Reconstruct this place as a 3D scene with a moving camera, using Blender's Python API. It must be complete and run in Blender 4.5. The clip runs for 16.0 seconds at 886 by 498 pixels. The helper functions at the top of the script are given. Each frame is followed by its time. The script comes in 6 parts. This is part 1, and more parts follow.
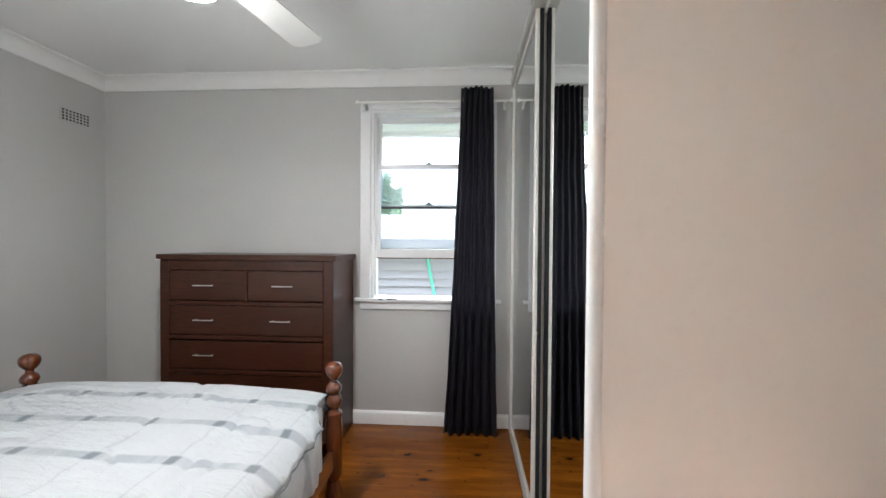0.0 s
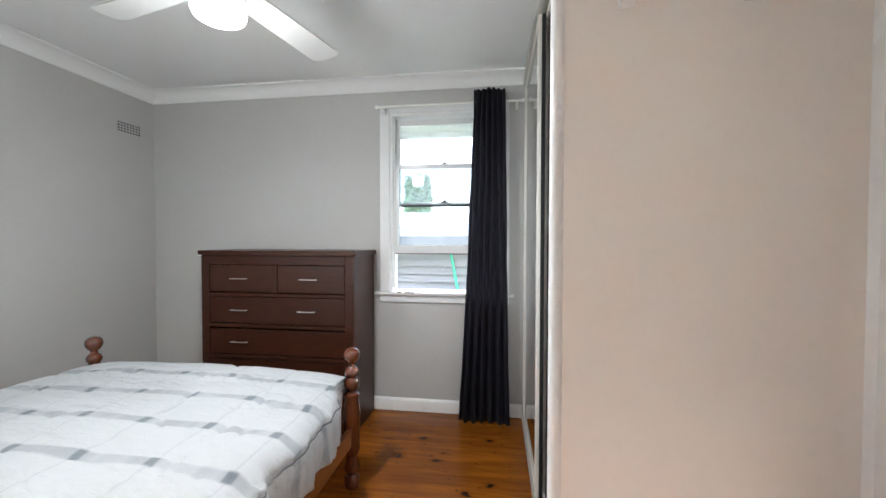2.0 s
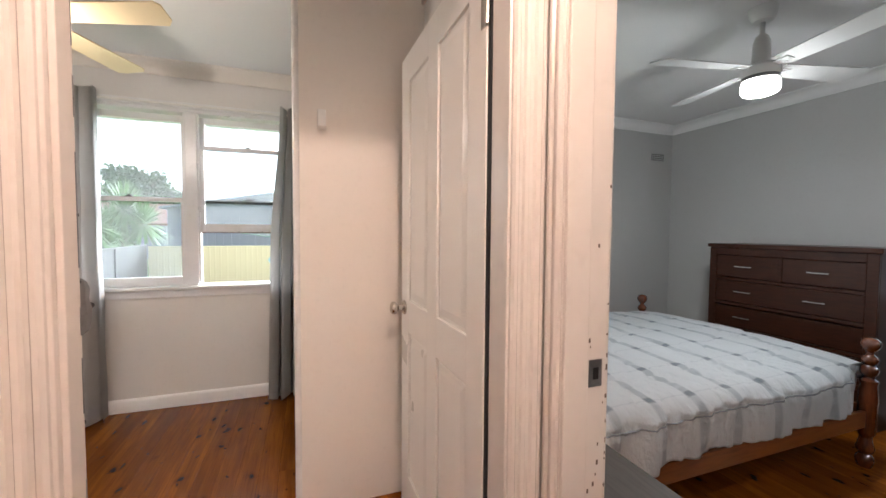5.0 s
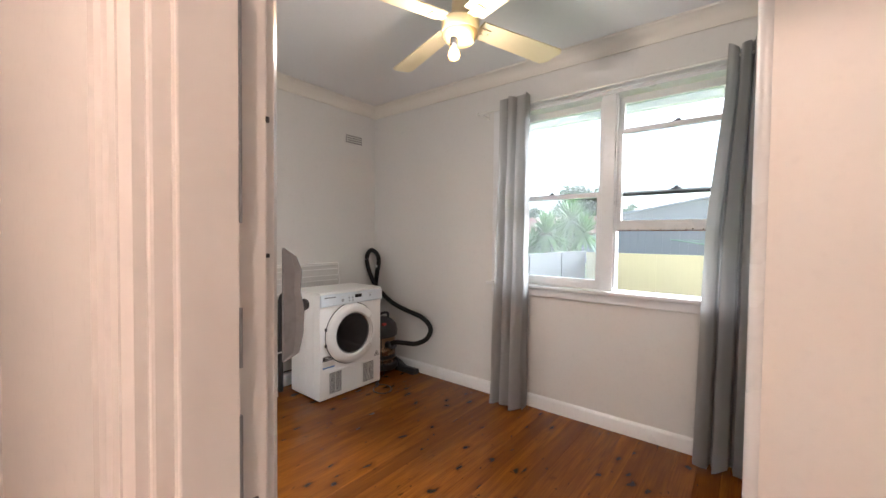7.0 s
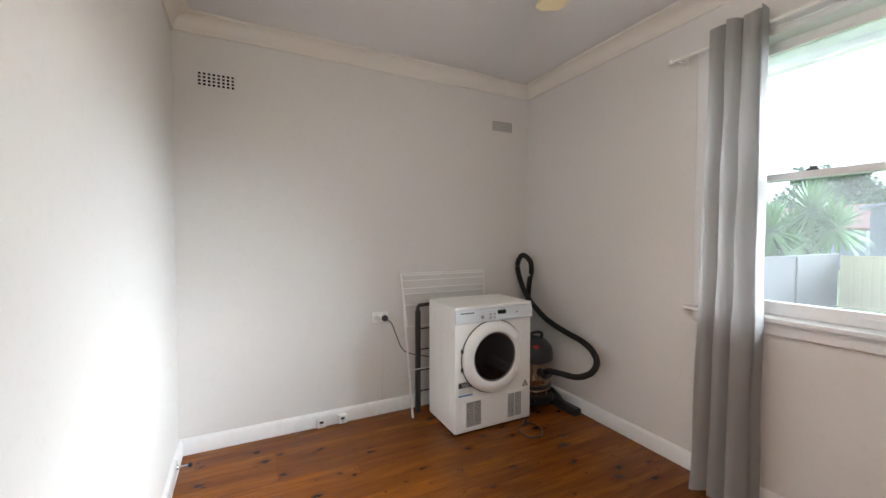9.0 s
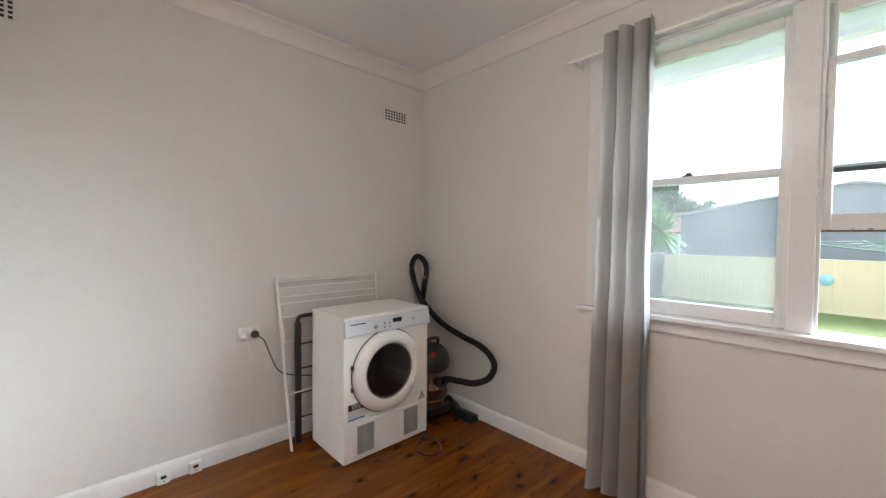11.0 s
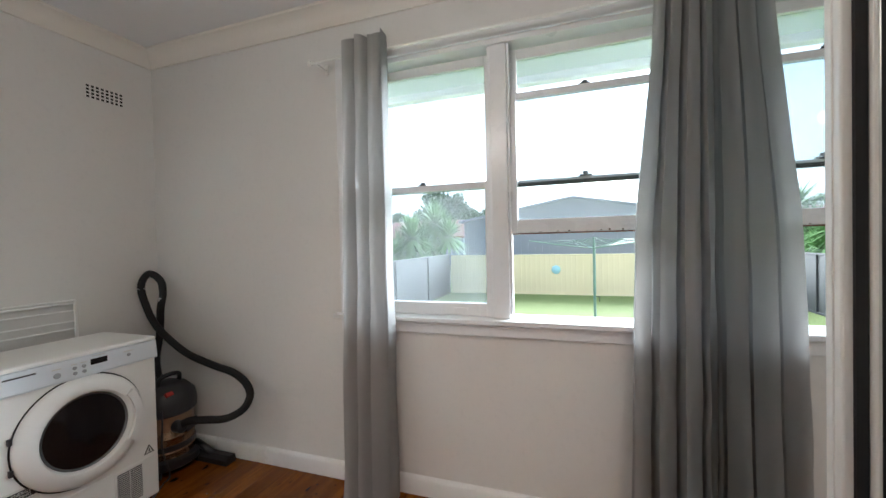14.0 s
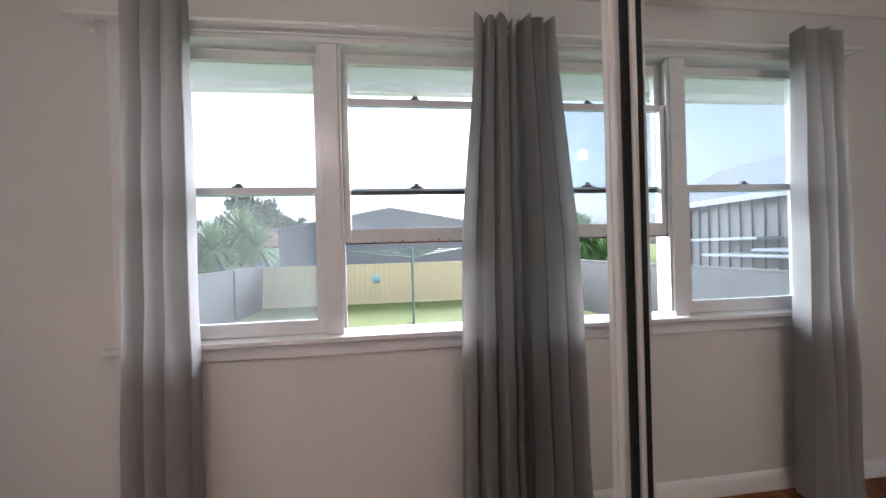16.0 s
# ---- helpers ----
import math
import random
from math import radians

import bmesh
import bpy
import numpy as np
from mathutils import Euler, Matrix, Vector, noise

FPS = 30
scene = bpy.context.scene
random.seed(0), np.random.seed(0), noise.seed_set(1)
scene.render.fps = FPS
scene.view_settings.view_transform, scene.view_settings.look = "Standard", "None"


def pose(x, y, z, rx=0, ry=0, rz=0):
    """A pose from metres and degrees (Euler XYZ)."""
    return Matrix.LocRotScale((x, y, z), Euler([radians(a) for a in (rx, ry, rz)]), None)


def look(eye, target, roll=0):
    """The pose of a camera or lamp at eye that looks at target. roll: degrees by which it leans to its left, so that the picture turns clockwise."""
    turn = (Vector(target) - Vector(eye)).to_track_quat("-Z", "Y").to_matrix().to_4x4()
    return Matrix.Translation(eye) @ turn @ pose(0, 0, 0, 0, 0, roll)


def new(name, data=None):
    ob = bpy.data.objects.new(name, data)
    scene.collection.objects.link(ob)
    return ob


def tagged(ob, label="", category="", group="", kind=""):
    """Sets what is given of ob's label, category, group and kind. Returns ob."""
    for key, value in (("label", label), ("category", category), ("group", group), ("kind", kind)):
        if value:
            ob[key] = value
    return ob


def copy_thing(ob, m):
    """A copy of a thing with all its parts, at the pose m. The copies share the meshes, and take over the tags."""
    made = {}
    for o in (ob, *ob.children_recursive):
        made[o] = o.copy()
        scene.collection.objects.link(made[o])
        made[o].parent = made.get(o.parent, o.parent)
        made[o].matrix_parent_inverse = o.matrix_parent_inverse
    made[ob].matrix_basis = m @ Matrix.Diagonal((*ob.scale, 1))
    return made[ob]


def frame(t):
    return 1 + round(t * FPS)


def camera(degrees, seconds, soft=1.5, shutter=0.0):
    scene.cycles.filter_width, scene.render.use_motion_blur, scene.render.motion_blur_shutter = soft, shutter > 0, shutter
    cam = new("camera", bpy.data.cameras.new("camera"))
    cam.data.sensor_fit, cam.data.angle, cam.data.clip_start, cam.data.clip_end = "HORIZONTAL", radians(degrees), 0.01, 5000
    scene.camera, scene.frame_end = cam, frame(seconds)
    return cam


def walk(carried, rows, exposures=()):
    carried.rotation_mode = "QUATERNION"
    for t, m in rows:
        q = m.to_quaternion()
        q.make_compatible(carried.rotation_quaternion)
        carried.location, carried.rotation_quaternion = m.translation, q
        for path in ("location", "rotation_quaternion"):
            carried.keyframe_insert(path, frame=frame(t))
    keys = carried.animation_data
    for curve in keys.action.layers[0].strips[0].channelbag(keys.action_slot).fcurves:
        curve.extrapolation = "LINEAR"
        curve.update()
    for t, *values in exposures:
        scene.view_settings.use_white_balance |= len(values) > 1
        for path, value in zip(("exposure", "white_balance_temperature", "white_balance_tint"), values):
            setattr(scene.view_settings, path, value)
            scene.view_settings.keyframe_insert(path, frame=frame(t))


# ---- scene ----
cam = camera(97.9, 16.0)

PATH = [
    (0, (-0.041, -0.03, 1.302), (-0.163, 1.966, 1.27), 0.4),
    (0.5, (-0.017, -0.026, 1.301), (-0.094, 1.972, 1.266), 0.4),
    (1, (0.011, -0.025, 1.301), (-0.041, 1.974, 1.261), 0.4),
    (1.5, (0.013, -0.035, 1.31), (-0.074, 1.963, 1.259), 0.2),
    (2, (0.079, -0.147, 1.293), (-0.199, 1.833, 1.247), 0.1),
    (2.5, (0.165, -0.322, 1.309), (-0.335, 1.614, 1.267), 0.4),
    (3, (0.228, -0.578, 1.308), (-0.531, 1.272, 1.274), 0.6),
    (3.5, (0.329, -0.782, 1.346), (-0.706, 0.929, 1.322), 0.8),
    (4, (0.508, -0.924, 1.346), (-0.884, 0.512, 1.315), 0.8),
    (4.5, (0.596, -1.067, 1.322), (-1.085, 0.016, 1.257), 0.6),
    (5, (0.527, -1.213, 1.307), (-1.353, -0.537, 1.218), 0.4),
    (5.2, (0.486, -1.241, 1.303), (-1.446, -0.732, 1.205), 0.5),
    (7.3, (-0.324, -1.257, 1.226), (-1.664, -2.757, 1.157), 0.6),
    (7.5, (-0.415, -1.26, 1.241), (-1.582, -2.882, 1.159), 0.5),
    (8, (-0.514, -1.36, 1.257), (-1.398, -3.152, 1.183), 0.3),
    (8.2, (-0.569, -1.398, 1.252), (-1.39, -3.221, 1.191), 0.2),
    (10.3, (-0.723, -1.878, 1.267), (-1.911, -3.485, 1.2), 0.3),
    (10.5, (-0.737, -1.871, 1.264), (-1.976, -3.44, 1.199), 0.5),
    (11, (-0.787, -1.861, 1.254), (-2.158, -3.316, 1.192), 0.5),
    (11.5, (-0.823, -1.85, 1.256), (-2.301, -3.196, 1.192), 0.5),
    (12, (-0.858, -1.831, 1.246), (-2.44, -3.054, 1.184), 0.2),
    (12.5, (-0.883, -1.796, 1.244), (-2.544, -2.909, 1.185), -0.1),
    (13, (-0.923, -1.754, 1.248), (-2.661, -2.743, 1.199), -0.5),
    (13.5, (-0.975, -1.702, 1.252), (-2.785, -2.552, 1.212), -0.9),
    (14, (-1.023, -1.668, 1.257), (-2.915, -2.317, 1.223), -1.3),
    (14.5, (-1.06, -1.728, 1.257), (-3.013, -2.158, 1.229), -1.8),
    (15, (-1.085, -1.739, 1.259), (-3.076, -1.931, 1.234), -1.8),
    (15.5, (-1.083, -1.735, 1.263), (-3.083, -1.706, 1.245), -1.7),
    (16, (-1.074, -1.741, 1.26), (-3.057, -1.479, 1.254), -1.6),
]
EXPOSURES = [(0.0, 3.2, 6050, 9), (2.0, 3.25, 5950, 8), (3.0, 3.2, 6100, 9), (3.5, 2.85, 6000, 10), (4.0, 2.6, 5950, 8), (4.5, 2.5, 5900, 8), (5.2, 2.4, 5900, 8),
             (7.5, 2.5, 5700, 8), (8.2, 2.45, 5650, 6), (10.5, 2.4, 5680, 6), (12.5, 2.3, 5500, 3), (13.5, 2.25, 5400, 2), (14.0, 2.2, 5450, 3), (15.0, 1.87, 5600, 9), (16.0, 1.77, 5680, 14)]
walk(cam, [(t, look(eye, target, roll)) for t, eye, target, roll in PATH], EXPOSURES)

# ---------------------------------------------------------------- world, sun and lamps
world = bpy.data.worlds.new("overcast_sky")
scene.world = world
world.use_nodes = True
wn, wl = world.node_tree.nodes, world.node_tree.links
sky = wn.new("ShaderNodeTexSky")
sky.sky_type, sky.sun_disc = "NISHITA", False
sky.sun_elevation, sky.sun_rotation = radians(22.3), radians(300.1)
sky.air_density, sky.dust_density, sky.ozone_density = 1.0, 4.0, 1.0
pale = wn.new("ShaderNodeHueSaturation")
pale.inputs["Saturation"].default_value = 0.38
wl.new(sky.outputs[0], pale.inputs["Color"])
wl.new(pale.outputs[0], wn["Background"].inputs[0])
wn["Background"].inputs[1].default_value = 0.15

sun = new("sun", bpy.data.lights.new("sun", "SUN"))
sun.data.energy, sun.data.angle, sun.data.color = 3.0, radians(35), (1.0, 0.97, 0.93)
sun.matrix_world = look((-7.6, 4.4, 3.6), (0, 0, 0))


def bulb(name, place, watts, colour, size):
    lamp = new(name, bpy.data.lights.new(name, "POINT"))
    lamp.data.energy, lamp.data.color, lamp.data.shadow_soft_size = watts, colour, size
    lamp.location = place
    return lamp


FAN1 = (-0.87, 1.075)
FAN2 = (-1.60, -2.31)
HALL = (0.61, -0.965)
bulb("fan_lamp_light", (FAN1[0], FAN1[1], 1.99), 1.8, (1.0, 0.96, 0.92), 0.06)
down = new("fan_lamp_glow", bpy.data.lights.new("fan_lamp_glow", "AREA"))
down.data.shape, down.data.size, down.data.energy, down.data.color = "DISK", 0.14, 2.2, (1.0, 0.96, 0.92)
down.location = (FAN1[0], FAN1[1], 2.036)
bulb("fan_bulb_light", (FAN2[0] + 0.07, FAN2[1] + 0.02, 2.02), 4.2, (1.0, 0.80, 0.66), 0.04)
bulb("hall_light", (HALL[0], HALL[1], 2.36), 9.2, (1.0, 0.68, 0.52), 0.05)

# ---------------------------------------------------------------- materials


def links_of(m):
    return m.node_tree.nodes, m.node_tree.links


def mix_colour(nodes, links, fac, a, b, blend="MIX"):
    n = nodes.new("ShaderNodeMix")
    n.data_type, n.blend_type = "RGBA", blend
    for sock, v in ((0, fac), (6, a), (7, b)):
        if hasattr(v, "links") or hasattr(v, "is_linked"):
            links.new(v, n.inputs[sock])
        elif isinstance(v, (int, float)):
            n.inputs[sock].default_value = v
        else:
            n.inputs[sock].default_value = (*v, 1)
    return n.outputs[2]


def ramp(nodes, links, src, lo, hi):
    n = nodes.new("ShaderNodeMapRange")
    n.interpolation_type = "SMOOTHSTEP"
    n.inputs[1].default_value, n.inputs[2].default_value = lo, hi
    links.new(src, n.inputs[0])
    return n.outputs[0]


def math_node(nodes, links, op, a, b=0.0):
    n = nodes.new("ShaderNodeMath")
    n.operation = op
    for i, v in enumerate((a, b)):
        if isinstance(v, (int, float)):
            n.inputs[i].default_value = v
        else:
            links.new(v, n.inputs[i])
    return n.outputs[0]


def coords(nodes, links, scale=(1, 1, 1), shift=False):
    tc = nodes.new("ShaderNodeTexCoord")
    mp = nodes.new("ShaderNodeMapping")
    mp.inputs["Scale"].default_value = scale
    links.new(tc.outputs["Object"], mp.inputs[0])
    if shift:
        info = nodes.new("ShaderNodeObjectInfo")
        v = nodes.new("ShaderNodeVectorMath")
        v.operation = "SCALE"
        v.inputs[0].default_value = (37.0, 61.0, 23.0)
        links.new(info.outputs["Random"], v.inputs["Scale"])
        links.new(v.outputs[0], mp.inputs["Location"])
    return mp.outputs[0]


def noise_tex(nodes, links, vec, scale, detail=3.0, rough=0.5):
    n = nodes.new("ShaderNodeTexNoise")
    n.inputs["Scale"].default_value, n.inputs["Detail"].default_value = scale, detail
    n.inputs["Roughness"].default_value = rough
    links.new(vec, n.inputs["Vector"])
    return n.outputs["Fac"]


def bump(nodes, links, height, strength, distance, bsdf):
    b = nodes.new("ShaderNodeBump")
    b.inputs["Strength"].default_value, b.inputs["Distance"].default_value = strength, distance
    links.new(height, b.inputs["Height"])
    links.new(b.outputs[0], bsdf.inputs["Normal"])


def surface(name, colour, rough=0.5, metal=0.0, vary=0.12, big=1.5, fine=60.0, relief=0.15, depth=0.002, dirt=None, coat=0.0, sheen=0.0):
    """A surface with stains at a large scale and grain at a small one."""
    m = bpy.data.materials.new(name)
    m.use_nodes = True
    nodes, links = links_of(m)
    b = nodes["Principled BSDF"]
    vec = coords(nodes, links)
    large = noise_tex(nodes, links, vec, big, 4.0, 0.6)
    small = noise_tex(nodes, links, vec, fine, 2.0)
    dark = dirt or tuple(c * (1 - vary * 2.2) for c in colour)
    light = tuple(min(1.0, c * (1 + vary * 0.5)) for c in colour)
    col = mix_colour(nodes, links, ramp(nodes, links, large, 0.3, 0.75), light, colour)
    col = mix_colour(nodes, links, math_node(nodes, links, "MULTIPLY", ramp(nodes, links, small, 0.5, 0.9), 0.5), col, dark)
    links.new(col, b.inputs["Base Color"])
    r = math_node(nodes, links, "MULTIPLY_ADD", large, 0.18)
    r.node.inputs[2].default_value = max(0.02, rough - 0.09)
    links.new(r, b.inputs["Roughness"])
    b.inputs["Metallic"].default_value = metal
    b.inputs["Coat Weight"].default_value = coat
    b.inputs["Sheen Weight"].default_value = sheen
    if relief:
        bump(nodes, links, small, relief, depth, b)
    return m


def pine_floor(name, base, knot, gloss):
    m = bpy.data.materials.new(name)
    m.use_nodes = True
    nodes, links = links_of(m)
    b = nodes["Principled BSDF"]
    info = nodes.new("ShaderNodeObjectInfo")
    vec = coords(nodes, links, (1.0, 9.0, 1.0), True)
    wob = noise_tex(nodes, links, vec, 2.2, 4.0, 0.6)
    fine = noise_tex(nodes, links, coords(nodes, links, (1.5, 60.0, 1.0), True), 3.0, 3.0)
    pale_c = tuple(min(1, c * 1.55) for c in base)
    dark_c = (base[0] * 0.50, base[1] * 0.42, base[2] * 0.5)
    col = mix_colour(nodes, links, ramp(nodes, links, wob, 0.35, 0.68), base, pale_c)
    col = mix_colour(nodes, links, math_node(nodes, links, "MULTIPLY", ramp(nodes, links, fine, 0.42, 0.75), 0.6), col, dark_c)
    tone = math_node(nodes, links, "MULTIPLY", info.outputs["Random"], 0.5)
    col = mix_colour(nodes, links, tone, col, dark_c)
    broad = noise_tex(nodes, links, coords(nodes, links, (0.7, 5.0, 1.0), True), 1.6, 3.0, 0.6)
    col = mix_colour(nodes, links, math_node(nodes, links, "MULTIPLY", ramp(nodes, links, broad, 0.5, 0.72), 0.45), col, dark_c)
    plain = coords(nodes, links, (1.0, 1.7, 0.0), True)
    wander = nodes.new("ShaderNodeTexNoise")
    wander.inputs["Scale"].default_value = 14.0
    links.new(plain, wander.inputs["Vector"])
    bent = nodes.new("ShaderNodeVectorMath")
    bent.operation = "MULTIPLY_ADD"
    bent.inputs[1].default_value = (0.09, 0.09, 0.0)
    links.new(wander.outputs["Color"], bent.inputs[0])
    links.new(plain, bent.inputs[2])
    vor = nodes.new("ShaderNodeTexVoronoi")
    vor.voronoi_dimensions = "2D"
    vor.inputs["Scale"].default_value = 4.2
    links.new(bent.outputs[0], vor.inputs["Vector"])
    pick = nodes.new("ShaderNodeSeparateColor")
    links.new(vor.outputs["Color"], pick.inputs[0])
    some = ramp(nodes, links, pick.outputs[0], 0.56, 0.60)
    spot = math_node(nodes, links, "MULTIPLY", ramp(nodes, links, vor.outputs["Distance"], 0.13, 0.05), some)
    halo = math_node(nodes, links, "MULTIPLY", ramp(nodes, links, vor.outputs["Distance"], 0.30, 0.08), some)
    col = mix_colour(nodes, links, math_node(nodes, links, "MULTIPLY", halo, 0.5), col, dark_c)
    col = mix_colour(nodes, links, math_node(nodes, links, "MULTIPLY", spot, 0.9), col, knot)
    pins = nodes.new("ShaderNodeTexVoronoi")
    pins.voronoi_dimensions = "2D"
    pins.inputs["Scale"].default_value = 13.0
    links.new(bent.outputs[0], pins.inputs["Vector"])
    draw = nodes.new("ShaderNodeSeparateColor")
    links.new(pins.outputs["Color"], draw.inputs[0])
    pin = math_node(nodes, links, "MULTIPLY", ramp(nodes, links, pins.outputs["Distance"], 0.17, 0.06), ramp(nodes, links, draw.outputs[1], 0.86, 0.88))
    col = mix_colour(nodes, links, math_node(nodes, links, "MULTIPLY", pin, 0.8), col, knot)
    links.new(col, b.inputs["Base Color"])
    scuff = noise_tex(nodes, links, coords(nodes, links), 5.0, 5.0, 0.65)
    r = math_node(nodes, links, "MULTIPLY_ADD", scuff, 0.22)
    r.node.inputs[2].default_value = gloss
    links.new(r, b.inputs["Roughness"])
    b.inputs["Coat Weight"].default_value = 0.06
    b.inputs["Specular IOR Level"].default_value = 0.22
    b.inputs["Coat Roughness"].default_value = 0.18
    bump(nodes, links, fine, 0.12, 0.001, b)
    return m


def turned_wood(name, base, dark, rough, stretch=(14.0, 14.0, 1.2), coat=0.2, gloss=0.5):
    m = bpy.data.materials.new(name)
    m.use_nodes = True
    nodes, links = links_of(m)
    b = nodes["Principled BSDF"]
    grain = noise_tex(nodes, links, coords(nodes, links, stretch, True), 5.0, 4.0, 0.6)
    cloud = noise_tex(nodes, links, coords(nodes, links), 4.0, 3.0)
    col = mix_colour(nodes, links, ramp(nodes, links, grain, 0.35, 0.72), base, dark)
    col = mix_colour(nodes, links, math_node(nodes, links, "MULTIPLY", cloud, 0.35), col, tuple(min(1, c * 1.5) for c in base))
    links.new(col, b.inputs["Base Color"])
    b.inputs["Roughness"].default_value = rough
    b.inputs["Specular IOR Level"].default_value = gloss
    b.inputs["Coat Weight"].default_value = coat
    b.inputs["Coat Roughness"].default_value = 0.15
    bump(nodes, links, grain, 0.08, 0.001, b)
    return m


def quilt_cloth(name):
    """White cotton with soft blue-grey bands across the bed and thin dashed lines along it."""
    m = bpy.data.materials.new(name)
    m.use_nodes = True
    nodes, links = links_of(m)
    b = nodes["Principled BSDF"]
    tc = nodes.new("ShaderNodeTexCoord")
    sep = nodes.new("ShaderNodeSeparateXYZ")
    warp = noise_tex(nodes, links, tc.outputs["Object"], 3.0, 2.0)
    links.new(tc.outputs["Object"], sep.inputs[0])

    def band(axis, pitch, half, offset, soft):
        v = math_node(nodes, links, "ADD", sep.outputs[axis], math_node(nodes, links, "MULTIPLY", warp, 0.022))
        v = math_node(nodes, links, "ADD", v, offset + 20.0)
        v = math_node(nodes, links, "PINGPONG", v, pitch / 2)
        return ramp(nodes, links, v, half + soft, half - soft)

    weave = noise_tex(nodes, links, coords(nodes, links, (6.0, 140.0, 6.0)), 6.0, 2.0)
    patch = ramp(nodes, links, noise_tex(nodes, links, coords(nodes, links, (9.0, 2.0, 9.0)), 1.5, 2.0), 0.3, 0.6)
    wide = math_node(nodes, links, "MULTIPLY", band(1, 0.235, 0.021, 0.02, 0.007), math_node(nodes, links, "MULTIPLY_ADD", patch, 0.30))
    wide.node.inputs[1].links[0].from_node.inputs[2].default_value = 0.20
    thin = math_node(nodes, links, "MULTIPLY", band(0, 0.26, 0.004, 0.05, 0.003), 0.16)
    dash = math_node(nodes, links, "MULTIPLY", band(1, 0.235, 0.022, 0.02, 0.008), band(0, 0.26, 0.017, 0.05, 0.006))
    col = mix_colour(nodes, links, wide, (0.86, 0.885, 0.90), (0.34, 0.39, 0.43))
    col = mix_colour(nodes, links, thin, col, (0.30, 0.35, 0.40))
    col = mix_colour(nodes, links, math_node(nodes, links, "MULTIPLY", dash, 0.6), col, (0.12, 0.16, 0.22))
    links.new(col, b.inputs["Base Color"])
    b.inputs["Roughness"].default_value = 0.85
    b.inputs["Sheen Weight"].default_value = 0.15
    crease = noise_tex(nodes, links, coords(nodes, links, (3.0, 7.0, 5.0)), 3.5, 5.0, 0.65)
    pucker = noise_tex(nodes, links, coords(nodes, links, (1.3, 8.0, 2.2)), 3.2, 4.0, 0.6)
    both = math_node(nodes, links, "ADD", crease, math_node(nodes, links, "MULTIPLY", pucker, 0.55))
    both = math_node(nodes, links, "ADD", both, math_node(nodes, links, "MULTIPLY", weave, 0.008))
    bump(nodes, links, both, 0.85, 0.024, b)
    return m


def cloth(name, colour, rough=0.85, weave=400.0, vary=0.12, sheen=0.2, through_light=0.0):
    m = surface(name, colour, rough, 0.0, vary, 2.5, weave, 0.2, 0.0008, sheen=sheen)
    if through_light:
        nodes, links = links_of(m)
        b = nodes["Principled BSDF"]
        t = nodes.new("ShaderNodeBsdfTranslucent")
        t.inputs[0].default_value = (*colour, 1)
        mix = nodes.new("ShaderNodeMixShader")
        mix.inputs[0].default_value = through_light
        links.new(b.outputs[0], mix.inputs[1])
        links.new(t.outputs[0], mix.inputs[2])
        links.new(mix.outputs[0], nodes["Material Output"].inputs[0])
    return m


def glass_pane(name):
    m = bpy.data.materials.new(name)
    m.use_nodes = True
    nodes, links = links_of(m)
    nodes.remove(nodes["Principled BSDF"])
    clear, gloss, mix = nodes.new("ShaderNodeBsdfTransparent"), nodes.new("ShaderNodeBsdfGlossy"), nodes.new("ShaderNodeMixShader")
    # grey-blue tint that makes the outdoors look less bright through the pane
    clear.inputs[0].default_value = (0.75, 0.79, 0.815, 1)
    gloss.inputs["Roughness"].default_value = 0.02
    mix.inputs[0].default_value = 0.018
    links.new(clear.outputs[0], mix.inputs[1])
    links.new(gloss.outputs[0], mix.inputs[2])
    # dust film, which also lays the pale outdoor haze over the view
    film, dusty = nodes.new("ShaderNodeBsdfTranslucent"), nodes.new("ShaderNodeMixShader")
    film.inputs[0].default_value = (0.9, 0.92, 0.94, 1)
    dust = noise_tex(nodes, links, coords(nodes, links), 3.0, 5.0, 0.6)
    haze_amount = math_node(nodes, links, "MULTIPLY", dust, 0.045)
    links.new(haze_amount, dusty.inputs[0])
    links.new(mix.outputs[0], dusty.inputs[1])
    links.new(film.outputs[0], dusty.inputs[2])
    links.new(dusty.outputs[0], nodes["Material Output"].inputs[0])
    return m


def glowing(name, colour, strength):
    m = bpy.data.materials.new(name)
    m.use_nodes = True
    b = links_of(m)[0]["Principled BSDF"]
    b.inputs["Base Color"].default_value = (*colour, 1)
    b.inputs["Emission Color"].default_value = (*colour, 1)
    b.inputs["Emission Strength"].default_value = strength
    return m


M_WALL = surface("wall_paint", (0.70, 0.685, 0.66), 0.62, vary=0.04, big=0.7, fine=45.0, relief=0.10, depth=0.0015)
# wall paint of the north room, darkened so its walls look less lit
M_WALLDIM = surface("dimmed_wall_paint", (0.475, 0.47, 0.462), 0.62, vary=0.04, big=0.7, fine=45.0, relief=0.10, depth=0.0015)
M_NIB = surface("satin_board_paint", (0.84, 0.80, 0.75), 0.42, vary=0.03, big=0.9, fine=40.0, relief=0.05)
M_CEIL = surface("ceiling_paint", (0.72, 0.715, 0.71), 0.8, vary=0.03, big=0.9, fine=50.0, relief=0.08)
M_TRIM = surface("gloss_white_trim", (0.79, 0.785, 0.775), 0.28, vary=0.05, big=2.0, fine=30.0, relief=0.12, depth=0.001)
# the white trim turned darker and bluer to paint the windows' backlit shade
M_WINTRIM = surface("shaded_window_gloss", (0.73, 0.73, 0.735), 0.3, vary=0.06, big=2.0, fine=30.0, relief=0.12, depth=0.001)
M_CORNICE = surface("cream_plaster", (0.76, 0.725, 0.66), 0.6, vary=0.03, big=2.0, fine=40.0, relief=0.04)
